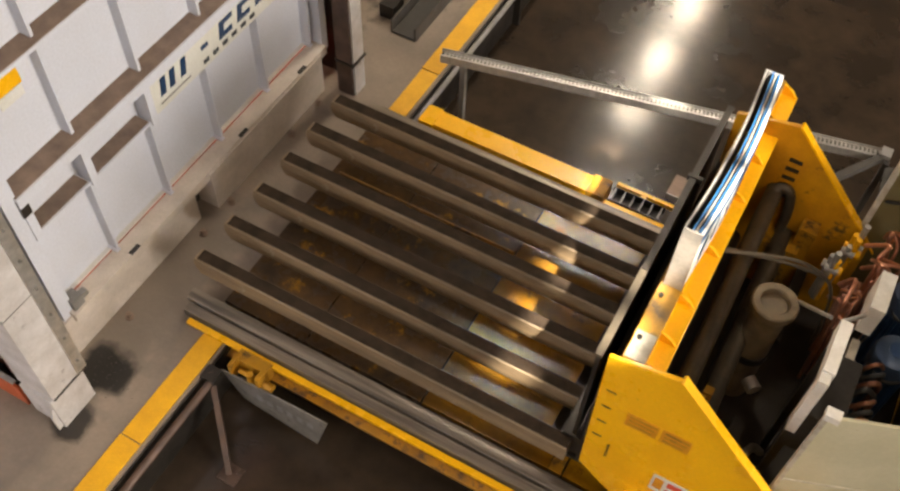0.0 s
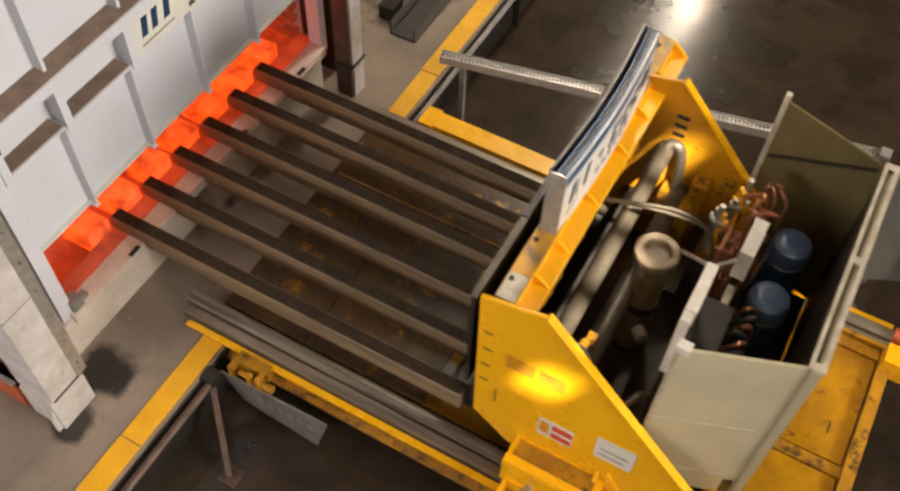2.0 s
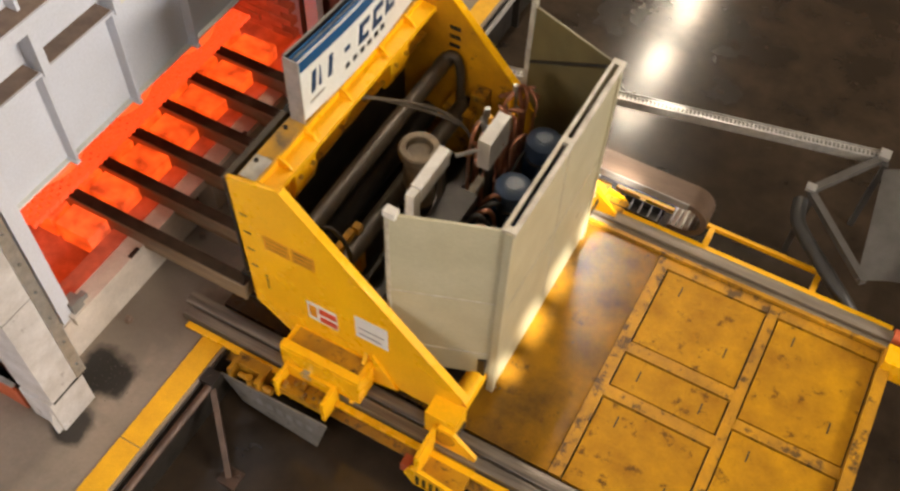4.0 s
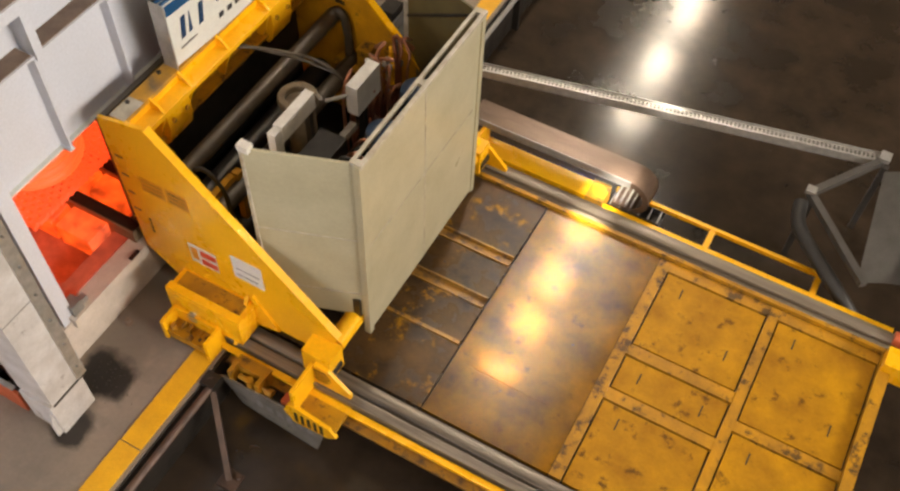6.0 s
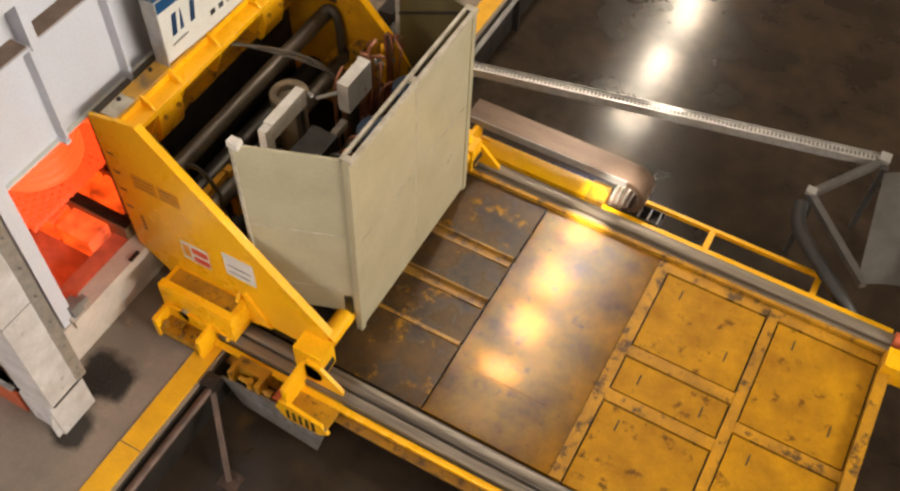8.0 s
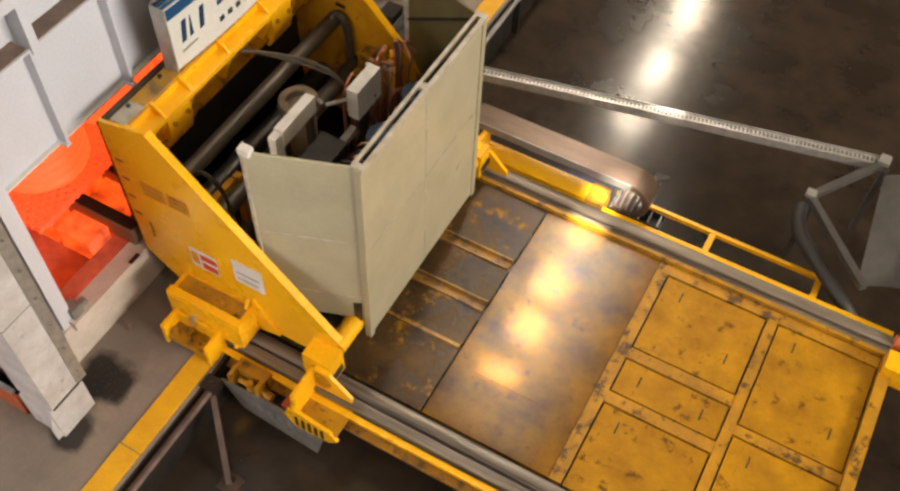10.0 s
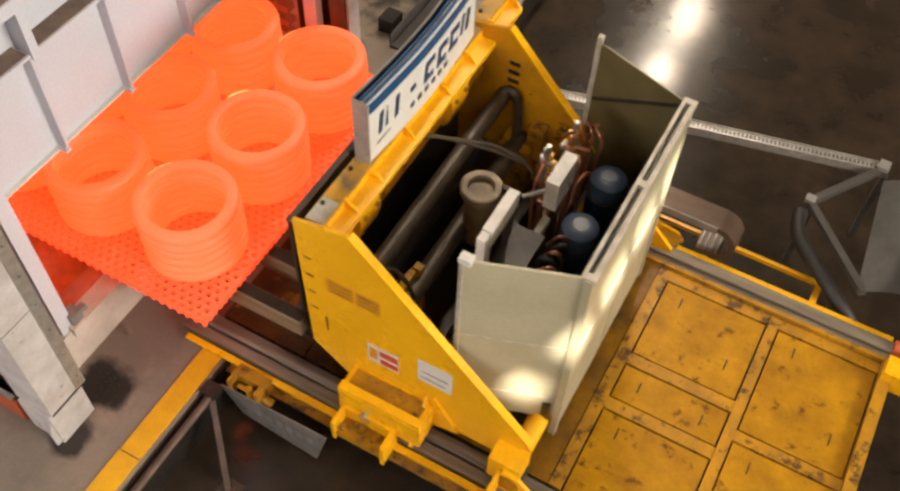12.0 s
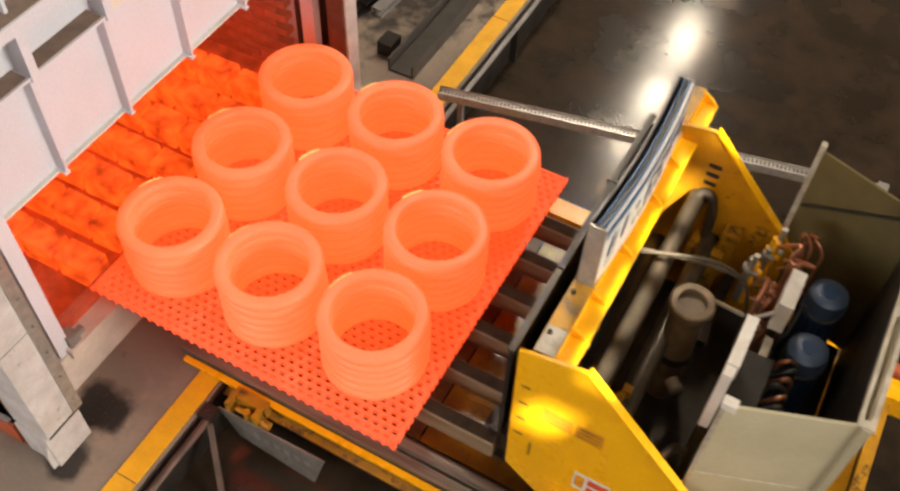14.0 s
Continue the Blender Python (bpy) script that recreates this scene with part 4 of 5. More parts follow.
# wheel boxes, outboard of the plates over the rails
for y, s in ((2.80, -1), (4.92, 1)):
    def Y(a, b):
        return (min(y + s * a, y + s * b), max(y + s * a, y + s * b))
    w = part("wheel_box", boxes([(-3.78, -3.12, *Y(0.016, 0.24), 0.16, 0.42)], 0.012), YELLOW, machine, "yellow wheel box")
    part("gusset", slab([(-3.12, 0.17), (-2.92, 0.22), (-3.12, 0.55)], "y", *Y(0.016, 0.04)), YELLOW, w)
    part("gusset", slab([(Y(0.016, 0.26)[0 if s > 0 else 1], 0.50), (Y(0.016, 0.26)[1 if s > 0 else 0], 0.14), (Y(0.016, 0.26)[0 if s > 0 else 1], 0.14)], "x", -3.20, -3.17), YELLOW, w)
    g = part("wheel_guard", boxes([(-3.74, -3.71, *Y(0.20, 0.42), 0.02, 0.25), (-3.34, -3.31, *Y(0.20, 0.42), 0.0, 0.25), (-3.71, -3.34, *Y(0.245, 0.27), 0.0, 0.26)], 0.006), YELLOW, w, "yellow wheel guard cheeks")
    part("guard_floor", boxes([(-3.72, -3.33, *Y(0.26, 0.40), 0.04, 0.12)], 0.02), YELLOW_DIRTY, g)
    part("grimy_top", boxes([(-3.74, -3.17, *Y(0.03, 0.16), 0.42, 0.424)]), YELLOW_DIRTY, w)
    part("top_ridge", boxes([(-3.78, -3.12, *Y(0.17, 0.235), 0.42, 0.45)], 0.006), YELLOW, w)
    gr = random.Random(5)
    for k in range(18):
        gx, gw = -3.69 + 0.02 * k, gr.uniform(0.012, 0.03)
        ga = 0.275 + gr.uniform(0, 0.09)
        part("gear_tooth", boxes([(gx, gx + gw, *Y(ga, ga + gr.uniform(0.015, 0.05)), 0.10, 0.125 + gr.uniform(0.0, 0.05))], 0.005), CHANNEL_WORN if k % 3 == 0 else YELLOW_DIRTY, g)
    part("wheel", rods([((-3.55, Y(0.03, 0.2)[0], 0.235), (-3.55, Y(0.03, 0.2)[1], 0.235), 0.11)], 24), DARK_STEEL, w)
    part("hub", rods([((-3.56, Y(0.235, 0.27)[0], 0.22), (-3.56, Y(0.235, 0.27)[1], 0.22), 0.05)], 16), GALV, w)
    w.location.x += 0.10
    # rear hook bracket
    h = part("hook_bracket", boxes([(-2.52, -2.28, *Y(0.0, 0.17), 0.16, 0.42)], 0.01), YELLOW, machine, "yellow rear hook bracket")
    part("cheek", slab([(-2.52, 0.0), (-2.47, 0.13), (-2.38, 0.12), (-2.12, 0.06), (-2.06, -0.02), (-2.14, -0.10), (-2.44, -0.12)], "y", *Y(0.44, 0.47)), YELLOW, h)
    part("cheek", slab([(-2.46, 0.10), (-2.40, 0.36), (-2.28, 0.34), (-2.10, 0.16), (-2.10, 0.04)], "y", *Y(0.17, 0.20)), YELLOW, h)
    part("saddle", boxes([(-2.47, -2.08, *Y(0.19, 0.45), 0.0, 0.045)], 0.01), YELLOW_DIRTY, h)
    part("web", boxes([(-2.44, -2.41, *Y(0.18, 0.46), -0.05, 0.33)], 0.004), YELLOW, h)
    for i in range(5):
        part("hazard_bar", boxes([(-2.42 + i * 0.055, -2.395 + i * 0.055, *Y(0.47, 0.475), -0.08, 0.05)]), DARK_STEEL, h)
    if s < 0:
        part("buffer_pad", boxes([(-2.57, -2.50, 2.37, 2.46, -0.09, 0.02)], 0.012), RED_PAINT, h, "small red buffer pad")
    part("roller", rods([((-2.36, Y(0.03, 0.2)[0], 0.225), (-2.36, Y(0.03, 0.2)[1], 0.225), 0.095)], 20), DARK_STEEL, h)
part("axle", rods([((-2.36, 2.82, 0.36), (-2.36, 4.90, 0.36), 0.075)], 24), YELLOW, machine, "yellow axle tube")

# cross beam with gussets
cb = part("cross_beam", boxes([(-3.985, -3.855, 2.83, 5.36, 1.76, 1.785)], 0.006), BEAM_GRIME, machine, "yellow cross beam under brown grease")
part("shelf", slab([(-3.868, 1.757), (-3.868, 1.690), (-3.755, 1.684), (-3.752, 1.660), (-3.742, 1.660), (-3.742, 1.702), (-3.853, 1.708), (-3.853, 1.757)], "y", 2.83, 5.34, 0.002), YELLOW, cb, "folded yellow front flange")
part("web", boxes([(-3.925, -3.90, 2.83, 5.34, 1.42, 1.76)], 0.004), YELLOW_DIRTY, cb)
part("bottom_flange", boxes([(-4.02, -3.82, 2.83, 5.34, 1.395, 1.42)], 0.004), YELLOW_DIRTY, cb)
for gy in (2.835, 3.07, 3.36, 3.78, 4.26, 4.62, 4.99, 5.315):
    part("gusset", slab([(-3.90, 1.757), (-3.851, 1.792), (-3.79, 1.755), (-3.748, 1.707), (-3.765, 1.62), (-3.84, 1.42), (-3.90, 1.42)], "y", gy, gy + 0.02, 0.003), YELLOW, cb)
for gy in (3.10, 4.30):
    part("hanger", slab([(-3.895, 1.70), (-3.80, 1.70), (-3.765, 1.655), (-3.76, 1.50), (-3.79, 1.38), (-3.83, 1.325), (-3.895, 1.36)], "y", gy, gy + 0.24, 0.004), YELLOW, cb, "yellow folded hanger box")
    for dy in (0.05, 0.19):
        part("hanger_bolt", rods([((-3.77, gy + dy, 1.57), (-3.745, gy + dy, 1.57), 0.018)], 8), YELLOW_DIRTY, cb)
for gy in (2.98, 3.3, 5.05, 5.25):
    part("bolt", rods([((-3.95, gy, 1.785), (-3.95, gy, 1.80), 0.016)], 8), DARK_STEEL, cb)
part("bare_patch", boxes([(-3.98, -3.86, 2.835, 3.03, 1.785, 1.788)]), CABINET_EDGE, cb, "bare worn patch")
cb.location.z = 0.09
# heat shield in front of the beam
sh = part("heat_shield", boxes([(-4.125, -4.10, 2.83, 5.06, 0.72, 1.74)], 0.004), DARK_STEEL, machine, "dark steel heat shield")
# near stretch in a lighter steel than the rest: sunlight put into its colour
part("rim", boxes([(-4.135, -4.09, 2.83, 3.50, 1.742, 1.765)], 0.004), TUBE, sh)
part("rim", boxes([(-4.135, -4.09, 3.51, 5.06, 1.742, 1.765)], 0.004), DARK_STEEL, sh)
part("strap", boxes([(-4.15, -4.05, 4.32, 4.35, 1.73, 1.775)]), DARK_STEEL, sh)

# name board on the beam
BY0, BY1 = 3.40, 4.77


def bow(y):
    """How far the name board bellies towards the machine."""
    return 0.035 * math.sin(math.pi * (y - BY0) / (BY1 - BY0))


def bent(x0, x1, y0, y1, z0, z1):
    ys = [y0 + (y1 - y0) * i / 12 for i in range(13)]
    return slab([(x0 + bow(y), y) for y in ys] + [(x1 + bow(y), y) for y in reversed(ys)], "z", z0, z1)


nb = part("name_board", bent(-3.875, -3.86, BY0, BY1, 1.90, 2.40), SIGN_WHITE, machine, "bowed white name board with a blue band")
glyphs(nb, BY0 + 0.08, BY1 - 0.08, 2.165, 0.16, -3.86, bow)
part("blue_band", bent(-3.8595, -3.856, BY0 + 0.004, BY1 - 0.004, 2.315, 2.398), SIGN_BLUE, nb)
part("cap_strip", bent(-3.892, -3.8765, BY0, BY1, 2.36, 2.415), SIGN_BLUE, nb)
part("spacer_strip", bent(-3.907, -3.901, BY0, BY1, 2.10, 2.41), CABINET_EDGE, nb)
part("spacer_strip", bent(-3.927, -3.916, BY0, BY1, 2.10, 2.42), SIGN_BLUE, nb)
part("rear_board", bent(-3.975, -3.955, BY0, BY1, 1.88, 2.41), DARK_STEEL, nb)
part("rear_edge", bent(-3.970, -3.960, BY0, BY1, 2.411, 2.425), GREY_STEEL, nb)
part("end_plate", boxes([(-3.970, -3.860, BY0 - 0.014, BY0 - 0.001, 1.877, 2.41)], 0.003), GALV, nb, "bare metal end plate")
part("end_plate", boxes([(-3.970, -3.860, BY1 + 0.001, BY1 + 0.014, 1.877, 2.41)], 0.003), GREY_STEEL, nb)

# tubes and floor of the bay
# near-black plate added so the inside of the bay reads as shaded
part("bay_floor", boxes([(-4.30, -2.30, 2.86, 4.88, 0.30, 0.335)]), DARK_STEEL, machine, "dark bay floor plate, standing in for the bay's shade")
part("cross_tube", rods([((-3.62, 2.83, 1.36), (-3.62, 4.88, 1.36), 0.062)], 24), TUBE, machine, "grey cross tube")
hb = bmesh.new()
hose(hb, [(-3.62, 4.80, 1.36), (-3.60, 4.86, 1.42), (-3.52, 4.86, 1.40), (-3.48, 4.85, 1.20), (-3.48, 4.85, 0.9)], 0.036, 12)
part("bent_pipe", hb, TUBE, machine)
part("cross_tube", rods([((-3.44, 2.83, 0.98), (-3.44, 4.88, 0.98), 0.07)], 24), TUBE, machine)
part("cross_tube", rods([((-3.78, 2.83, 0.72), (-3.78, 4.88, 0.72), 0.09)], 24), DARK_STEEL, machine)
part("carriage_wall", boxes([(-4.06, -4.0, 2.84, 4.88, 0.36, 1.40)]), DARK_STEEL, machine)
for cy0, cy1 in ((2.84, 3.5), (4.2, 4.88)):
    part("cross_bar", boxes([(-3.24, -3.16, cy0, cy1, 0.62, 0.70)], 0.006), DARK_STEEL, machine)
part("stay", boxes([(-3.52, -3.47, 2.95, 3.3, 1.0, 1.1), (-3.50, -3.44, 3.3, 3.36, 0.6, 1.12)], 0.006), YELLOW_DIRTY, machine)

# hydraulic cylinder
cy = part("ram_cylinder", rods([((-3.33, 3.95, 0.335), (-3.33, 3.95, 1.36), 0.115)], 28), CYL_GREY, machine, "oily grey upright cylinder")
bm = bmesh.new()
lathe(bm, [(0.09, 1.35), (0.145, 1.35), (0.15, 1.36), (0.15, 1.41), (0.14, 1.42), (0.098, 1.42), (0.09, 1.41)], -3.33, 3.95, 36)
part("flange", bm, CYL_GREY, cy, "pale flange ring")
part("bore_cap", rods([((-3.33, 3.95, 1.361), (-3.33, 3.95, 1.372), 0.089)], 28), CYL_GREY, cy)
part("collar", rods([((-3.33, 3.95, 0.80), (-3.33, 3.95, 0.86), 0.128)], 28), DARK_STEEL, cy)
part("valve_ball", rods([((-3.26, 3.72, 0.82), (-3.20, 3.66, 0.82), 0.05)], 14), GALV, cy)

# motors
for my in (3.92, 4.40):
    bm = slab([(-2.58 + (0.118, 0.135, 0.135, 0.118)[k % 4] * math.cos(2 * math.pi * k / 80), my + (0.118, 0.135, 0.135, 0.118)[k % 4] * math.sin(2 * math.pi * k / 80)) for k in range(80)], "z", 0.70, 1.32)
    mo = part("pump_motor", bm, BLUE_MOTOR, machine, "blue finned electric pump motor")
    bm = bmesh.new()
    lathe(bm, [(0.001, 1.30), (0.132, 1.30), (0.134, 1.43), (0.125, 1.475), (0.10, 1.495), (0.055, 1.50), (0.05, 1.48), (0.001, 1.475)], -2.58, my, 32)
    part("fan_cowl", bm, MOTOR_CAP, mo, "pale blue-grey fan cowl")
    part("fan_grille", rods([((-2.58, my, 1.497), (-2.58, my, 1.506), 0.055)], 20), BLUE_MOTOR, mo)
    hb = bmesh.new()
    hose(hb, [(-2.58 + 0.137 * math.cos(a), my + 0.137 * math.sin(a), 1.36 + 0.02 * math.cos(a * 2)) for a in (0.3, -0.4, -1.1, -1.8, -2.5)] + [(-2.72, my - 0.25, 1.25), (-2.78, my - 0.35, 1.1)], 0.012)
    part("strap_cable", hb, RUBBER, mo)
    part("motor_base", boxes([(-2.70, -2.38, my - 0.16, my + 0.16, 0.60, 0.71)], 0.01), DARK_STEEL, mo)
part("small_pump", rods([((-2.50, 3.48, 0.7), (-2.50, 3.48, 1.05), 0.07)], 18), BLUE_MOTOR, machine)
# black filler box, added with the floor plate to keep the bay dark
part("oil_tank", boxes([(-2.76, -2.30, 3.08, 4.70, 0.335, 0.62)], 0.02), DARK_STEEL, machine, "black tank box added to darken the bay")

# valve stands
vs = part("valve_panel", boxes([(-3.00, -2.93, 3.27, 3.64, 1.78, 1.92), (-3.00, -2.94, 3.20, 3.28, 1.30, 1.90)], 0.01), WHITE_PANEL, machine, "white enamelled valve panel")
part("valve_block", boxes([(-2.95, -2.74, 3.22, 3.70, 1.10, 1.52)], 0.015), DARK_STEEL, vs)
part("leg", boxes([(-2.99, -2.945, 3.21, 3.26, 0.335, 1.32), (-2.99, -2.945, 3.58, 3.62, 0.335, 1.79)]), DARK_STEEL, vs)
jb = part("junction_box", boxes([(-2.86, -2.77, 3.90, 4.20, 1.54, 1.80)], 0.012), WHITE_PANEL, machine, "white junction box")
part("stand", boxes([(-2.84, -2.79, 4.0, 4.05, 0.6, 1.54)]), DARK_STEEL, jb)
part("arm", boxes([(-2.84, -2.79, 3.30, 3.90, 1.40, 1.46)], 0.006), CABINET_EDGE, jb)
rnd = random.Random(7)
for i in range(20):
    x0, y0 = -2.90 + rnd.uniform(-0.08, 0.16), 3.98 + rnd.uniform(0, 0.60)
    z0 = 1.10 + rnd.uniform(0, 0.45)
    hb = bmesh.new()
    hose(hb, [(x0, y0, 0.65), (x0 + rnd.uniform(-0.03, 0.03), y0, z0), (x0 + rnd.uniform(-0.04, 0.04), y0 + 0.04, z0 + 0.18), (x0 + rnd.uniform(-0.10, 0.10), y0 + rnd.uniform(0.02, 0.14), z0 + 0.24), (x0 + rnd.uniform(-0.1, 0.1), y0 + 0.16, z0 + 0.10)], 0.011 + 0.004 * rnd.random())
    part("copper_pipe", hb, COPPER, machine, "bent copper pipe" if i == 0 else "")
for i in range(7):
    x0, y0 = -3.06 + rnd.uniform(-0.05, 0.08), 4.45 + rnd.uniform(0, 0.32)
    part("valve", rods([((x0, y0, 0.9), (x0, y0, 1.30 + rnd.uniform(0, 0.2)), 0.022), ((x0 - 0.04, y0, 1.25), (x0 + 0.05, y0, 1.25), 0.03)], 10), YELLOW if i % 2 else GALV, machine)
part("manifold", boxes([(-2.94, -2.80, 4.16, 4.62, 0.8, 1.12)], 0.015), SILL, machine)
for i in range(9):
    y0 = 3.20 + 0.07 * i
    hb = bmesh.new()
    hose(hb, [(-2.74, y0, 1.35), (-2.66 + rnd.uniform(-0.03, 0.03), y0 + 0.02, 1.48), (-2.60, y0 + rnd.uniform(0.05, 0.12), 1.36), (-2.60, y0 + 0.12, 1.0), (-2.55, y0 + 0.14, 0.7)], 0.014 + 0.006 * rnd.random())
    part("hydraulic_hose", hb, COPPER if i % 2 == 0 else RUBBER, machine)
for i, dz in enumerate((0.0, 0.05)):
    hb = bmesh.new()
    hose(hb, [(-3.84, 3.86 + 0.05 * i, 1.72), (-3.62, 3.95 + 0.04 * i, 1.74 - dz), (-3.30, 4.12, 1.66 - dz), (-3.08, 4.18, 1.50), (-3.0, 4.2, 1.15), (-2.98, 4.2, 0.8)], 0.012)
    part("hydraulic_hose", hb, TUBE, machine, "grey hose loop over the bay" if i == 0 else "")
for p, q in (((-3.2, 4.02, 1.42), (-3.02, 3.82, 1.66)), ((-2.97, 3.8, 1.68), (-2.86, 3.9, 1.70)), ((-2.86, 3.9, 1.70), (-2.80, 4.0, 1.78))):
    part("link_pipe", rods([(p, q, 0.014)], 8), GALV, machine)
hb = bmesh.new()
hose(hb, [(-3.66, 3.0, 1.30), (-3.5, 3.05, 1.40), (-3.38, 3.08, 1.2), (-3.36, 3.1, 0.8)], 0.016)
part("hydraulic_hose", hb, RUBBER, machine)
hb = bmesh.new()
hose(hb, [(-3.2, 3.2, 0.36), (-3.1, 3.3, 0.6), (-3.05, 3.42, 0.55), (-2.98, 3.5, 0.4)], 0.03)
part("hydraulic_hose", hb, GALV, machine)
# far yellow rough block under the plate
part("end_stop", boxes([(-3.56, -3.30, 4.70, 4.90, 0.60, 1.02), (-3.36, -3.24, 4.78, 4.90, 0.9, 1.2)], 0.02), YELLOW_DIRTY, machine)

# cabinet sheeting round the bay: splayed near wing, rear panel, splayed far wing
def wall_seg(p, q, w, z0, z1, bev=0.003):
    bm = bmesh.new()
    beam(bm, Vector((*p, 0)), Vector((*q, 0)), w, z0, z1)
    if bev:
        bevel(bm, bev)
    return bm


P0, P1 = (-2.935, 2.88), (-2.245, 3.13)
wn = part("near_wing", wall_seg(P0, P1, 0.02, 0.70, 2.115), CABINET, machine, "grey-green sheet panel with dents")
part("lower_sheet", wall_seg((P0[0] + 0.01, P0[1] + 0.004), P1, 0.018, 0.42, 0.692), CABINET, wn)
part("seam", wall_seg((P0[0], P0[1] - 0.003), (P1[0], P1[1] - 0.003), 0.024, 1.335, 1.345, 0), CABINET_EDGE, wn)
part("seam", wall_seg((P0[0], P0[1] - 0.003), (P1[0], P1[1] - 0.003), 0.024, 0.690, 0.702, 0), CABINET_EDGE, wn)
part("corner_tab", boxes([(-2.95, -2.87, 2.86, 2.92, 2.10, 2.15)], 0.004), WHITE_PANEL, wn)
part("edge_strip", boxes([(-2.945, -2.92, 2.865, 2.90, 0.42, 2.10)], 0.003), CABINET_EDGE, wn)
rp = part("rear_panel", boxes([(-2.255, -2.235, 3.13, 3.90, 0.24, 2.10)], 0.004), CABINET, machine, "pale grey-green rear sheet")
part("rear_sheet", boxes([(-2.255, -2.236, 3.91, 4.68, 0.24, 2.10)], 0.004), CABINET, rp)
part("corner_post", boxes([(-2.275, -2.225, 3.09, 3.14, 0.22, 2.12)], 0.006), CABINET, rp)
part("far_post", boxes([(-2.275, -2.225, 4.67, 4.72, 0.22, 2.12)], 0.006), CABINET, rp)
part("seam", boxes([(-2.236, -2.231, 3.15, 4.66, 1.24, 1.250)]), CABINET_EDGE, rp)
part("seam", boxes([(-2.236, -2.231, 3.900, 3.910, 0.25, 2.08)]), CABINET_EDGE, rp)
part("top_rim", boxes([(-2.245, -2.215, 3.10, 4.72, 2.10, 2.13), (-2.305, -2.282, 3.10, 4.72, 2.10, 2.13), (-2.29, -2.24, 3.10, 3.15, 2.10, 2.13), (-2.29, -2.24, 3.88, 3.93, 2.10, 2.13), (-2.29, -2.24, 4.67, 4.72, 2.10, 2.13)], 0.004), CABINET_EDGE, rp, "worn slotted top rim")
part("inner_skin", boxes([(-2.290, -2.278, 3.14, 4.68, 0.62, 2.0)]), DARK_STEEL, rp)
wf = part("far_wing", wall_seg((-2.26, 4.70), (-2.99, 4.95), 0.02, 0.62, 2.10), OLIVE_SHADED, machine, "olive brown far sheet panel, bay shade in its tone")
part("edge_strip", boxes([(-3.01, -2.975, 4.93, 4.97, 0.62, 2.15)], 0.004), CABINET_EDGE, wf)
part("brace", rods([((-2.96, 4.91, 1.62), (-2.33, 4.70, 2.05), 0.012)], 8), DARK_STEEL, wf)

# ---- forks ----
fork_set = new("fork_carriage", mesh_of("fork_carriage", boxes([(-4.20, -4.0, 2.86, 4.86, 0.40, 0.62)], 0.01), DARK_STEEL, MO))
fork_set.parent = machine
tagged(fork_set, "dark lifting carriage that holds the forks")
fork_me = mesh_of("fork", slab([(-0.055, 0.41), (0.055, 0.41), (0.055, 0.575), (0.042, 0.585), (-0.042, 0.585), (-0.055, 0.575)], "x", -7.14, -4.12), FORK_STEEL)
top_me = mesh_of("fork_top", boxes([(-7.14, -4.12, -0.046, 0.046, 0.584, 0.590)], 0.002), FORK_TOP)
tip_me = mesh_of("fork_tip", slab([(-7.141, 0.42), (-7.141, 0.584), (-7.165, 0.575), (-7.185, 0.50), (-7.165, 0.43)], "y", -0.05, 0.05), FORK_STEEL)
for y in FORK_Y:
    f = new("fork", fork_me)
    f.parent = fork_set
    f.location = (-MO[0], y - MO[1], -MO[2])
    for nm, me in (("fork_top", top_me), ("fork_tip", tip_me)):
        o = new(nm, me)
        o.parent = f

# moving cable carrier: upper run and bend
carrier = thing("cable_carrier", (-1.6, 5.47, 0.05), "brown cable carrier loop that rolls beside the platform", "cable carrier")
loop = [(-2.55, 0.38)] + [(-1.05 + 0.19 * math.sin(a), 0.19 + 0.19 * math.cos(a)) for a in (math.pi * i / 12 for i in range(13))] + [(-1.17, 0.0)]
inner = [(-1.17, 0.055)] + [(-1.05 + 0.135 * math.sin(a), 0.19 + 0.135 * math.cos(a)) for a in (math.pi * (12 - i) / 12 for i in range(13))] + [(-2.55, 0.325)]
bm = bmesh.new()
prism(bm, loop + inner, "y", 5.31, 5.54)
part("band", bm, CARRIER, carrier, "brown link band")
for i in range(5):
    x = -1.155 + i * 0.05
    part("link", boxes([(x, x + 0.012, 5.32, 5.53, 0.056, 0.10)]), GALV, carrier)
part("inner_cables", rods([((-1.5, 5.37 + 0.05 * i, 0.31), (-1.06, 5.37 + 0.05 * i, 0.305), 0.014) for i in range(3)], 8), RUBBER, carrier)
part("side_lip", boxes([(-2.55, -1.05, 5.298, 5.309, 0.318, 0.392)]), GREY_STEEL, carrier)

# ---- hot load ----
TRAY_Z = 0.60
TX0, TX1, TY0, TY1 = -7.24, -4.70, 2.42, 5.12
tray = thing("perforated_tray", (-5.97, 3.77, TRAY_Z), "glowing orange perforated alloy tray", "tray")
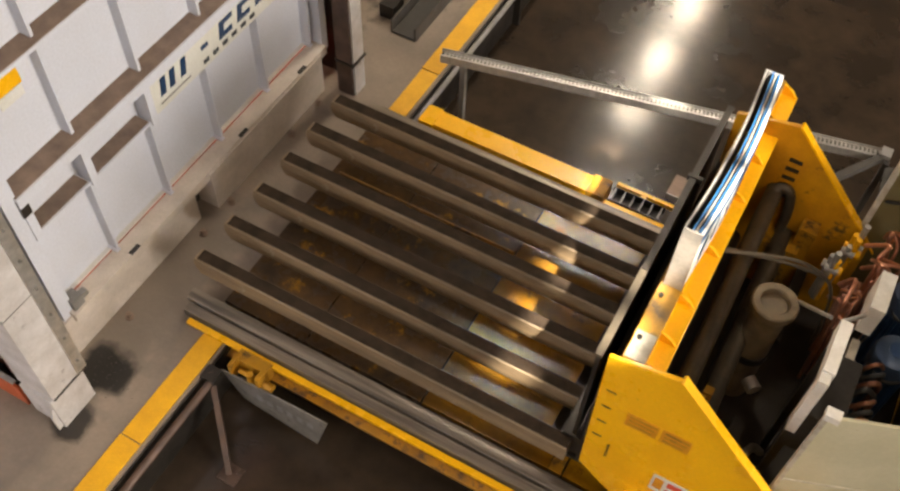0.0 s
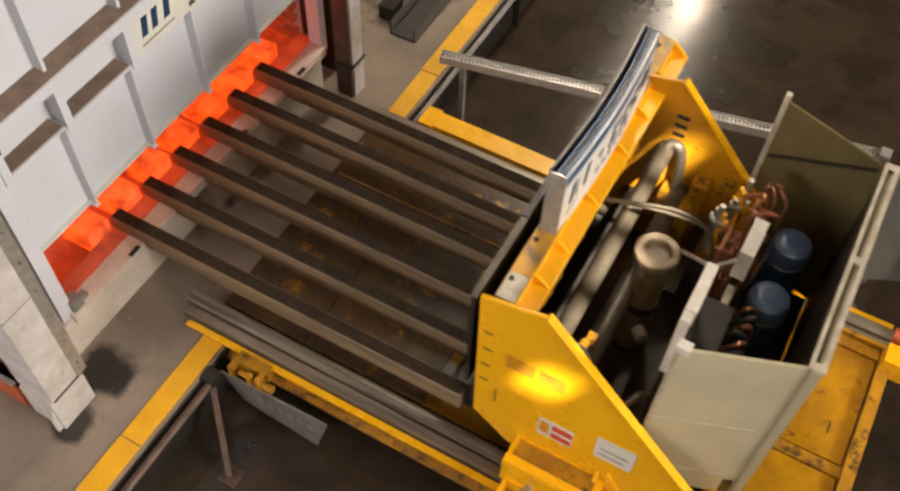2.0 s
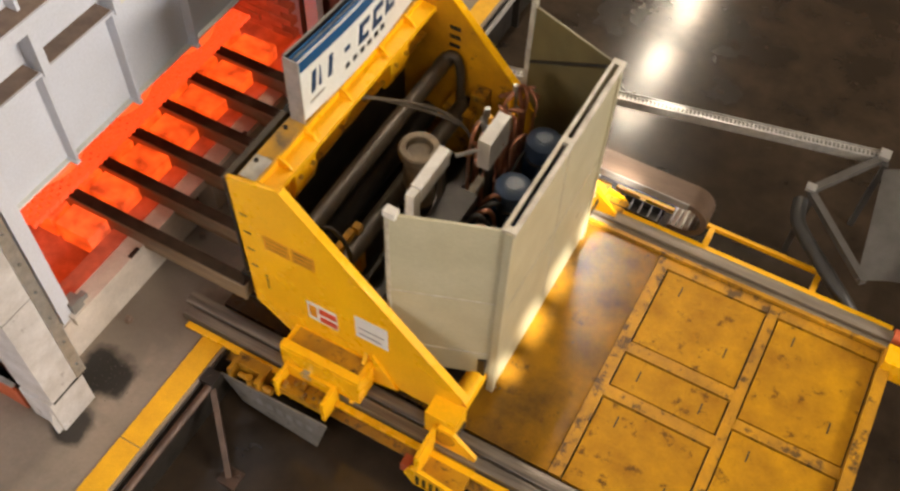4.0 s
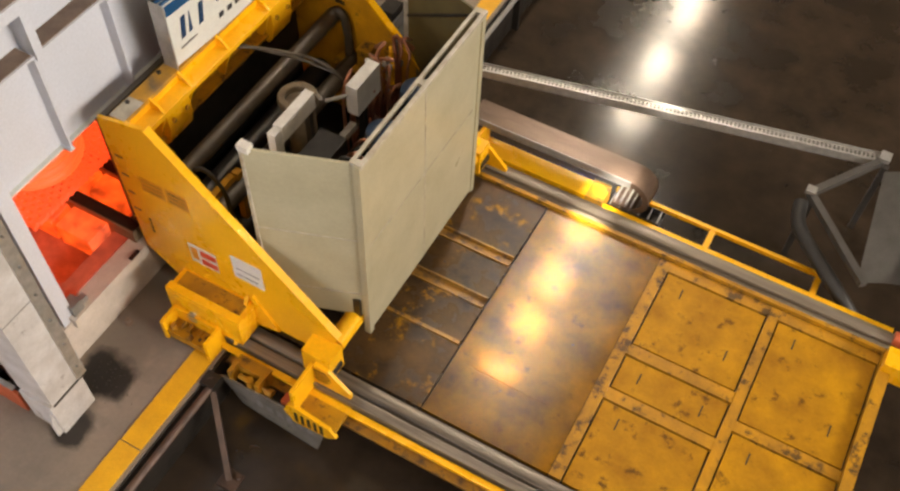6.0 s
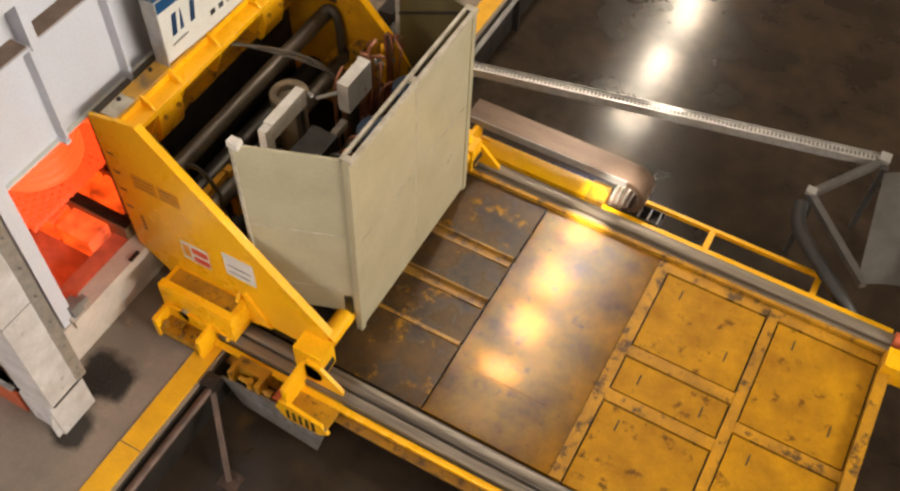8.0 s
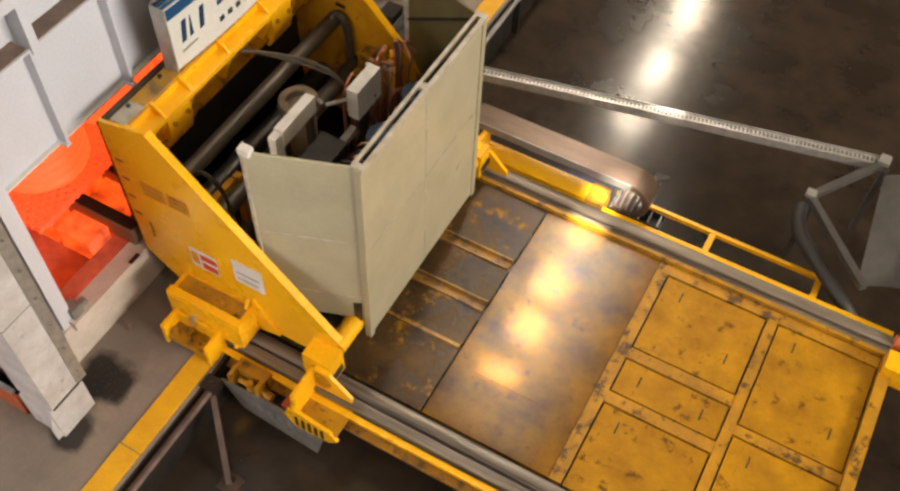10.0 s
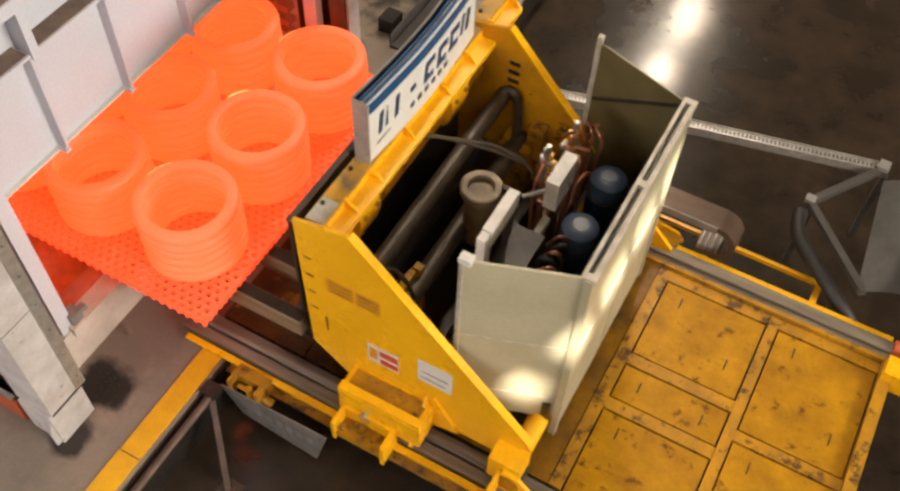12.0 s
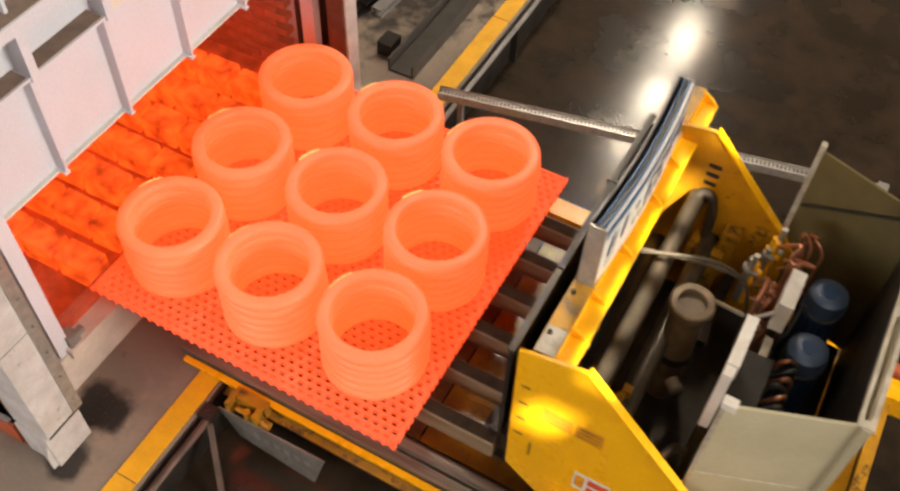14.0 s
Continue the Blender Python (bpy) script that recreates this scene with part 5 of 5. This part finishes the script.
part("frame", boxes([(TX0, TX0 + 0.03, TY0, TY1, TRAY_Z, TRAY_Z + 0.05), (TX1 - 0.02, TX1, TY0, TY1, TRAY_Z, TRAY_Z + 0.05),
                     (TX0, TX1, TY0, TY0 + 0.02, TRAY_Z, TRAY_Z + 0.05), (TX0, TX1, TY1 - 0.02, TY1, TRAY_Z, TRAY_Z + 0.05)], 0.004), TRAY_HOT, tray)
bm = bmesh.new()
ny, nx = 48, 34
py, px = (TY1 - TY0) / ny, (TX1 - TX0) / nx
for j in range(1, ny):
    y = TY0 + j * py
    box(bm, TX0 + 0.01, TX1 - 0.01, y - 0.010, y + 0.010, TRAY_Z + 0.006, TRAY_Z + 0.05)
for j in range(ny):
    y = TY0 + j * py
    for i in range(nx):
        x = TX0 + (i + 0.25 + 0.5 * (j % 2)) * px
        box(bm, x, x + 0.030, y + 0.009, y + py - 0.009, TRAY_Z + 0.010, TRAY_Z + 0.047)
part("lattice", bm, TRAY_HOT, tray, "glowing lattice of bars", kind="stuff")
bm = bmesh.new()
for j in range(0, ny + 1):
    y = TY0 + j * py
    box(bm, TX1 - 0.002, TX1 + 0.014, y - 0.012, y + 0.012, TRAY_Z + 0.004, TRAY_Z + 0.048)
for i in range(0, nx + 1):
    x = TX0 + i * px
    box(bm, x - 0.012, x + 0.012, TY0 - 0.014, TY0 + 0.002, TRAY_Z + 0.004, TRAY_Z + 0.048)
part("edge_teeth", bm, TRAY_HOT, tray, kind="stuff")
stack_base = TRAY_Z + 0.05
RH = 0.086
bm = bmesh.new()
lathe(bm, [(0.286, 0.006), (0.296, 0.001), (0.345, 0.0), (0.364, 0.008), (0.373, 0.024), (0.376, 0.046), (0.371, 0.070), (0.356, 0.082), (0.340, 0.086), (0.300, 0.086), (0.286, 0.081), (0.280, 0.066), (0.278, 0.030)], 0, 0, 48)
ring_me = mesh_of("ring", bm, RING_HOT, smooth=60)
loads = [tray]
rnd = random.Random(3)
for sx in (-5.16, -5.99, -6.83):
    for sy in (2.95, 3.78, 4.63):
        s = new("ring_stack")
        s.location = (sx, sy, stack_base)
        s["base"] = (sx, sy, stack_base)
        tagged(s, "stack of six glowing orange hot steel rings on the tray", "ring stack", "hot ring stacks on the tray")
        for k in range(6):
            o = new("ring", ring_me)
            o.parent = s
            o.location = (rnd.uniform(-0.006, 0.006), rnd.uniform(-0.006, 0.006), k * RH)
            o.rotation_euler = (0, 0, rnd.uniform(0, 6.28))
        if (sx, sy) != (-6.83, 4.63):
            # thin glowing arc that draws a reflected highlight on the top rim
            bm = bmesh.new()
            a0 = rnd.uniform(2.3, 2.7)
            hose(bm, [(0.371 * math.cos(a), 0.371 * math.sin(a), 5 * RH + 0.070) for a in (a0, a0 + 0.14, a0 + 0.28, a0 + 0.28 + rnd.uniform(0.1, 0.3))], 0.007, 6)
            o = new("hot_edge", mesh_of("hot_edge", bm, RIM_GLINT))
            o.parent = s
        loads.append(s)

# ---- what moves ----
TRAVEL = [(0, 3.657), (0.5, 3.659), (0.8, 3.655), (1.0, 3.619), (1.25, 3.49), (1.5, 3.323), (2.0, 2.861), (2.5, 2.441), (3.0, 1.988), (3.2, 1.80), (3.6, 1.43), (4.0, 1.07), (4.4, 0.74), (4.8, 0.46),
          (5.1, 0.29), (5.3, 0.21), (5.5, 0.147), (6.0, 0.044), (6.5, 0.0), (7.0, -0.028), (7.5, -0.028), (8.2, -0.028), (9.2, -0.028), (9.8, -0.02), (10.0, 0.05), (10.3, 0.215), (10.5, 0.365), (11.0, 0.775),
          (11.5, 1.145), (12.0, 1.565), (12.5, 1.931), (13.0, 2.363), (13.5, 2.727), (14.0, 3.116)]
LIFT = [(0, 0), (8.2, 0), (8.5, 0.005), (9.1, 0.055), (9.5, 0.06), (14.0, 0.06)]
DOOR = [(0, -0.007), (0.5, 0.137), (1.0, 0.283), (1.5, 0.41), (2.0, 0.567), (2.5, 0.703), (3.0, 0.85), (3.6, 0.985), (4.2, 1.07), (5.0, 1.13), (5.5, 1.163), (6.0, 1.20), (6.5, 1.25), (7.0, 1.28), (10.0, 1.28), (14.0, 1.28)]


def at(table, t):
    for (a, u), (b, v) in zip(table, table[1:]):
        if a <= t <= b:
            return u + (v - u) * (t - a) / (b - a)
    return table[-1][1]


def motions():
    walk(machine, [(t, pose(MO[0] + d, MO[1], MO[2])) for t, d in TRAVEL])
    walk(fork_set, [(t, pose(0, 0, d)) for t, d in LIFT])
    walk(carrier, [(t, pose(-1.6 + d / 2, 5.47, 0.05)) for t, d in TRAVEL])
    walk(furnace_door, [(t, pose(-4.24, 3.69, 0.46 + d)) for t, d in DOOR])
    for ob in loads:
        x, y, z = ob["base"]
        rows = [(0, pose(x, y, z)), (8.5, pose(x, y, z)), (9.1, pose(x, y, z + 0.055))]
        rows += [(t, pose(x + d + 0.028, y, z + 0.06)) for t, d in TRAVEL if t >= 9.5]
        walk(ob, rows)


motions()
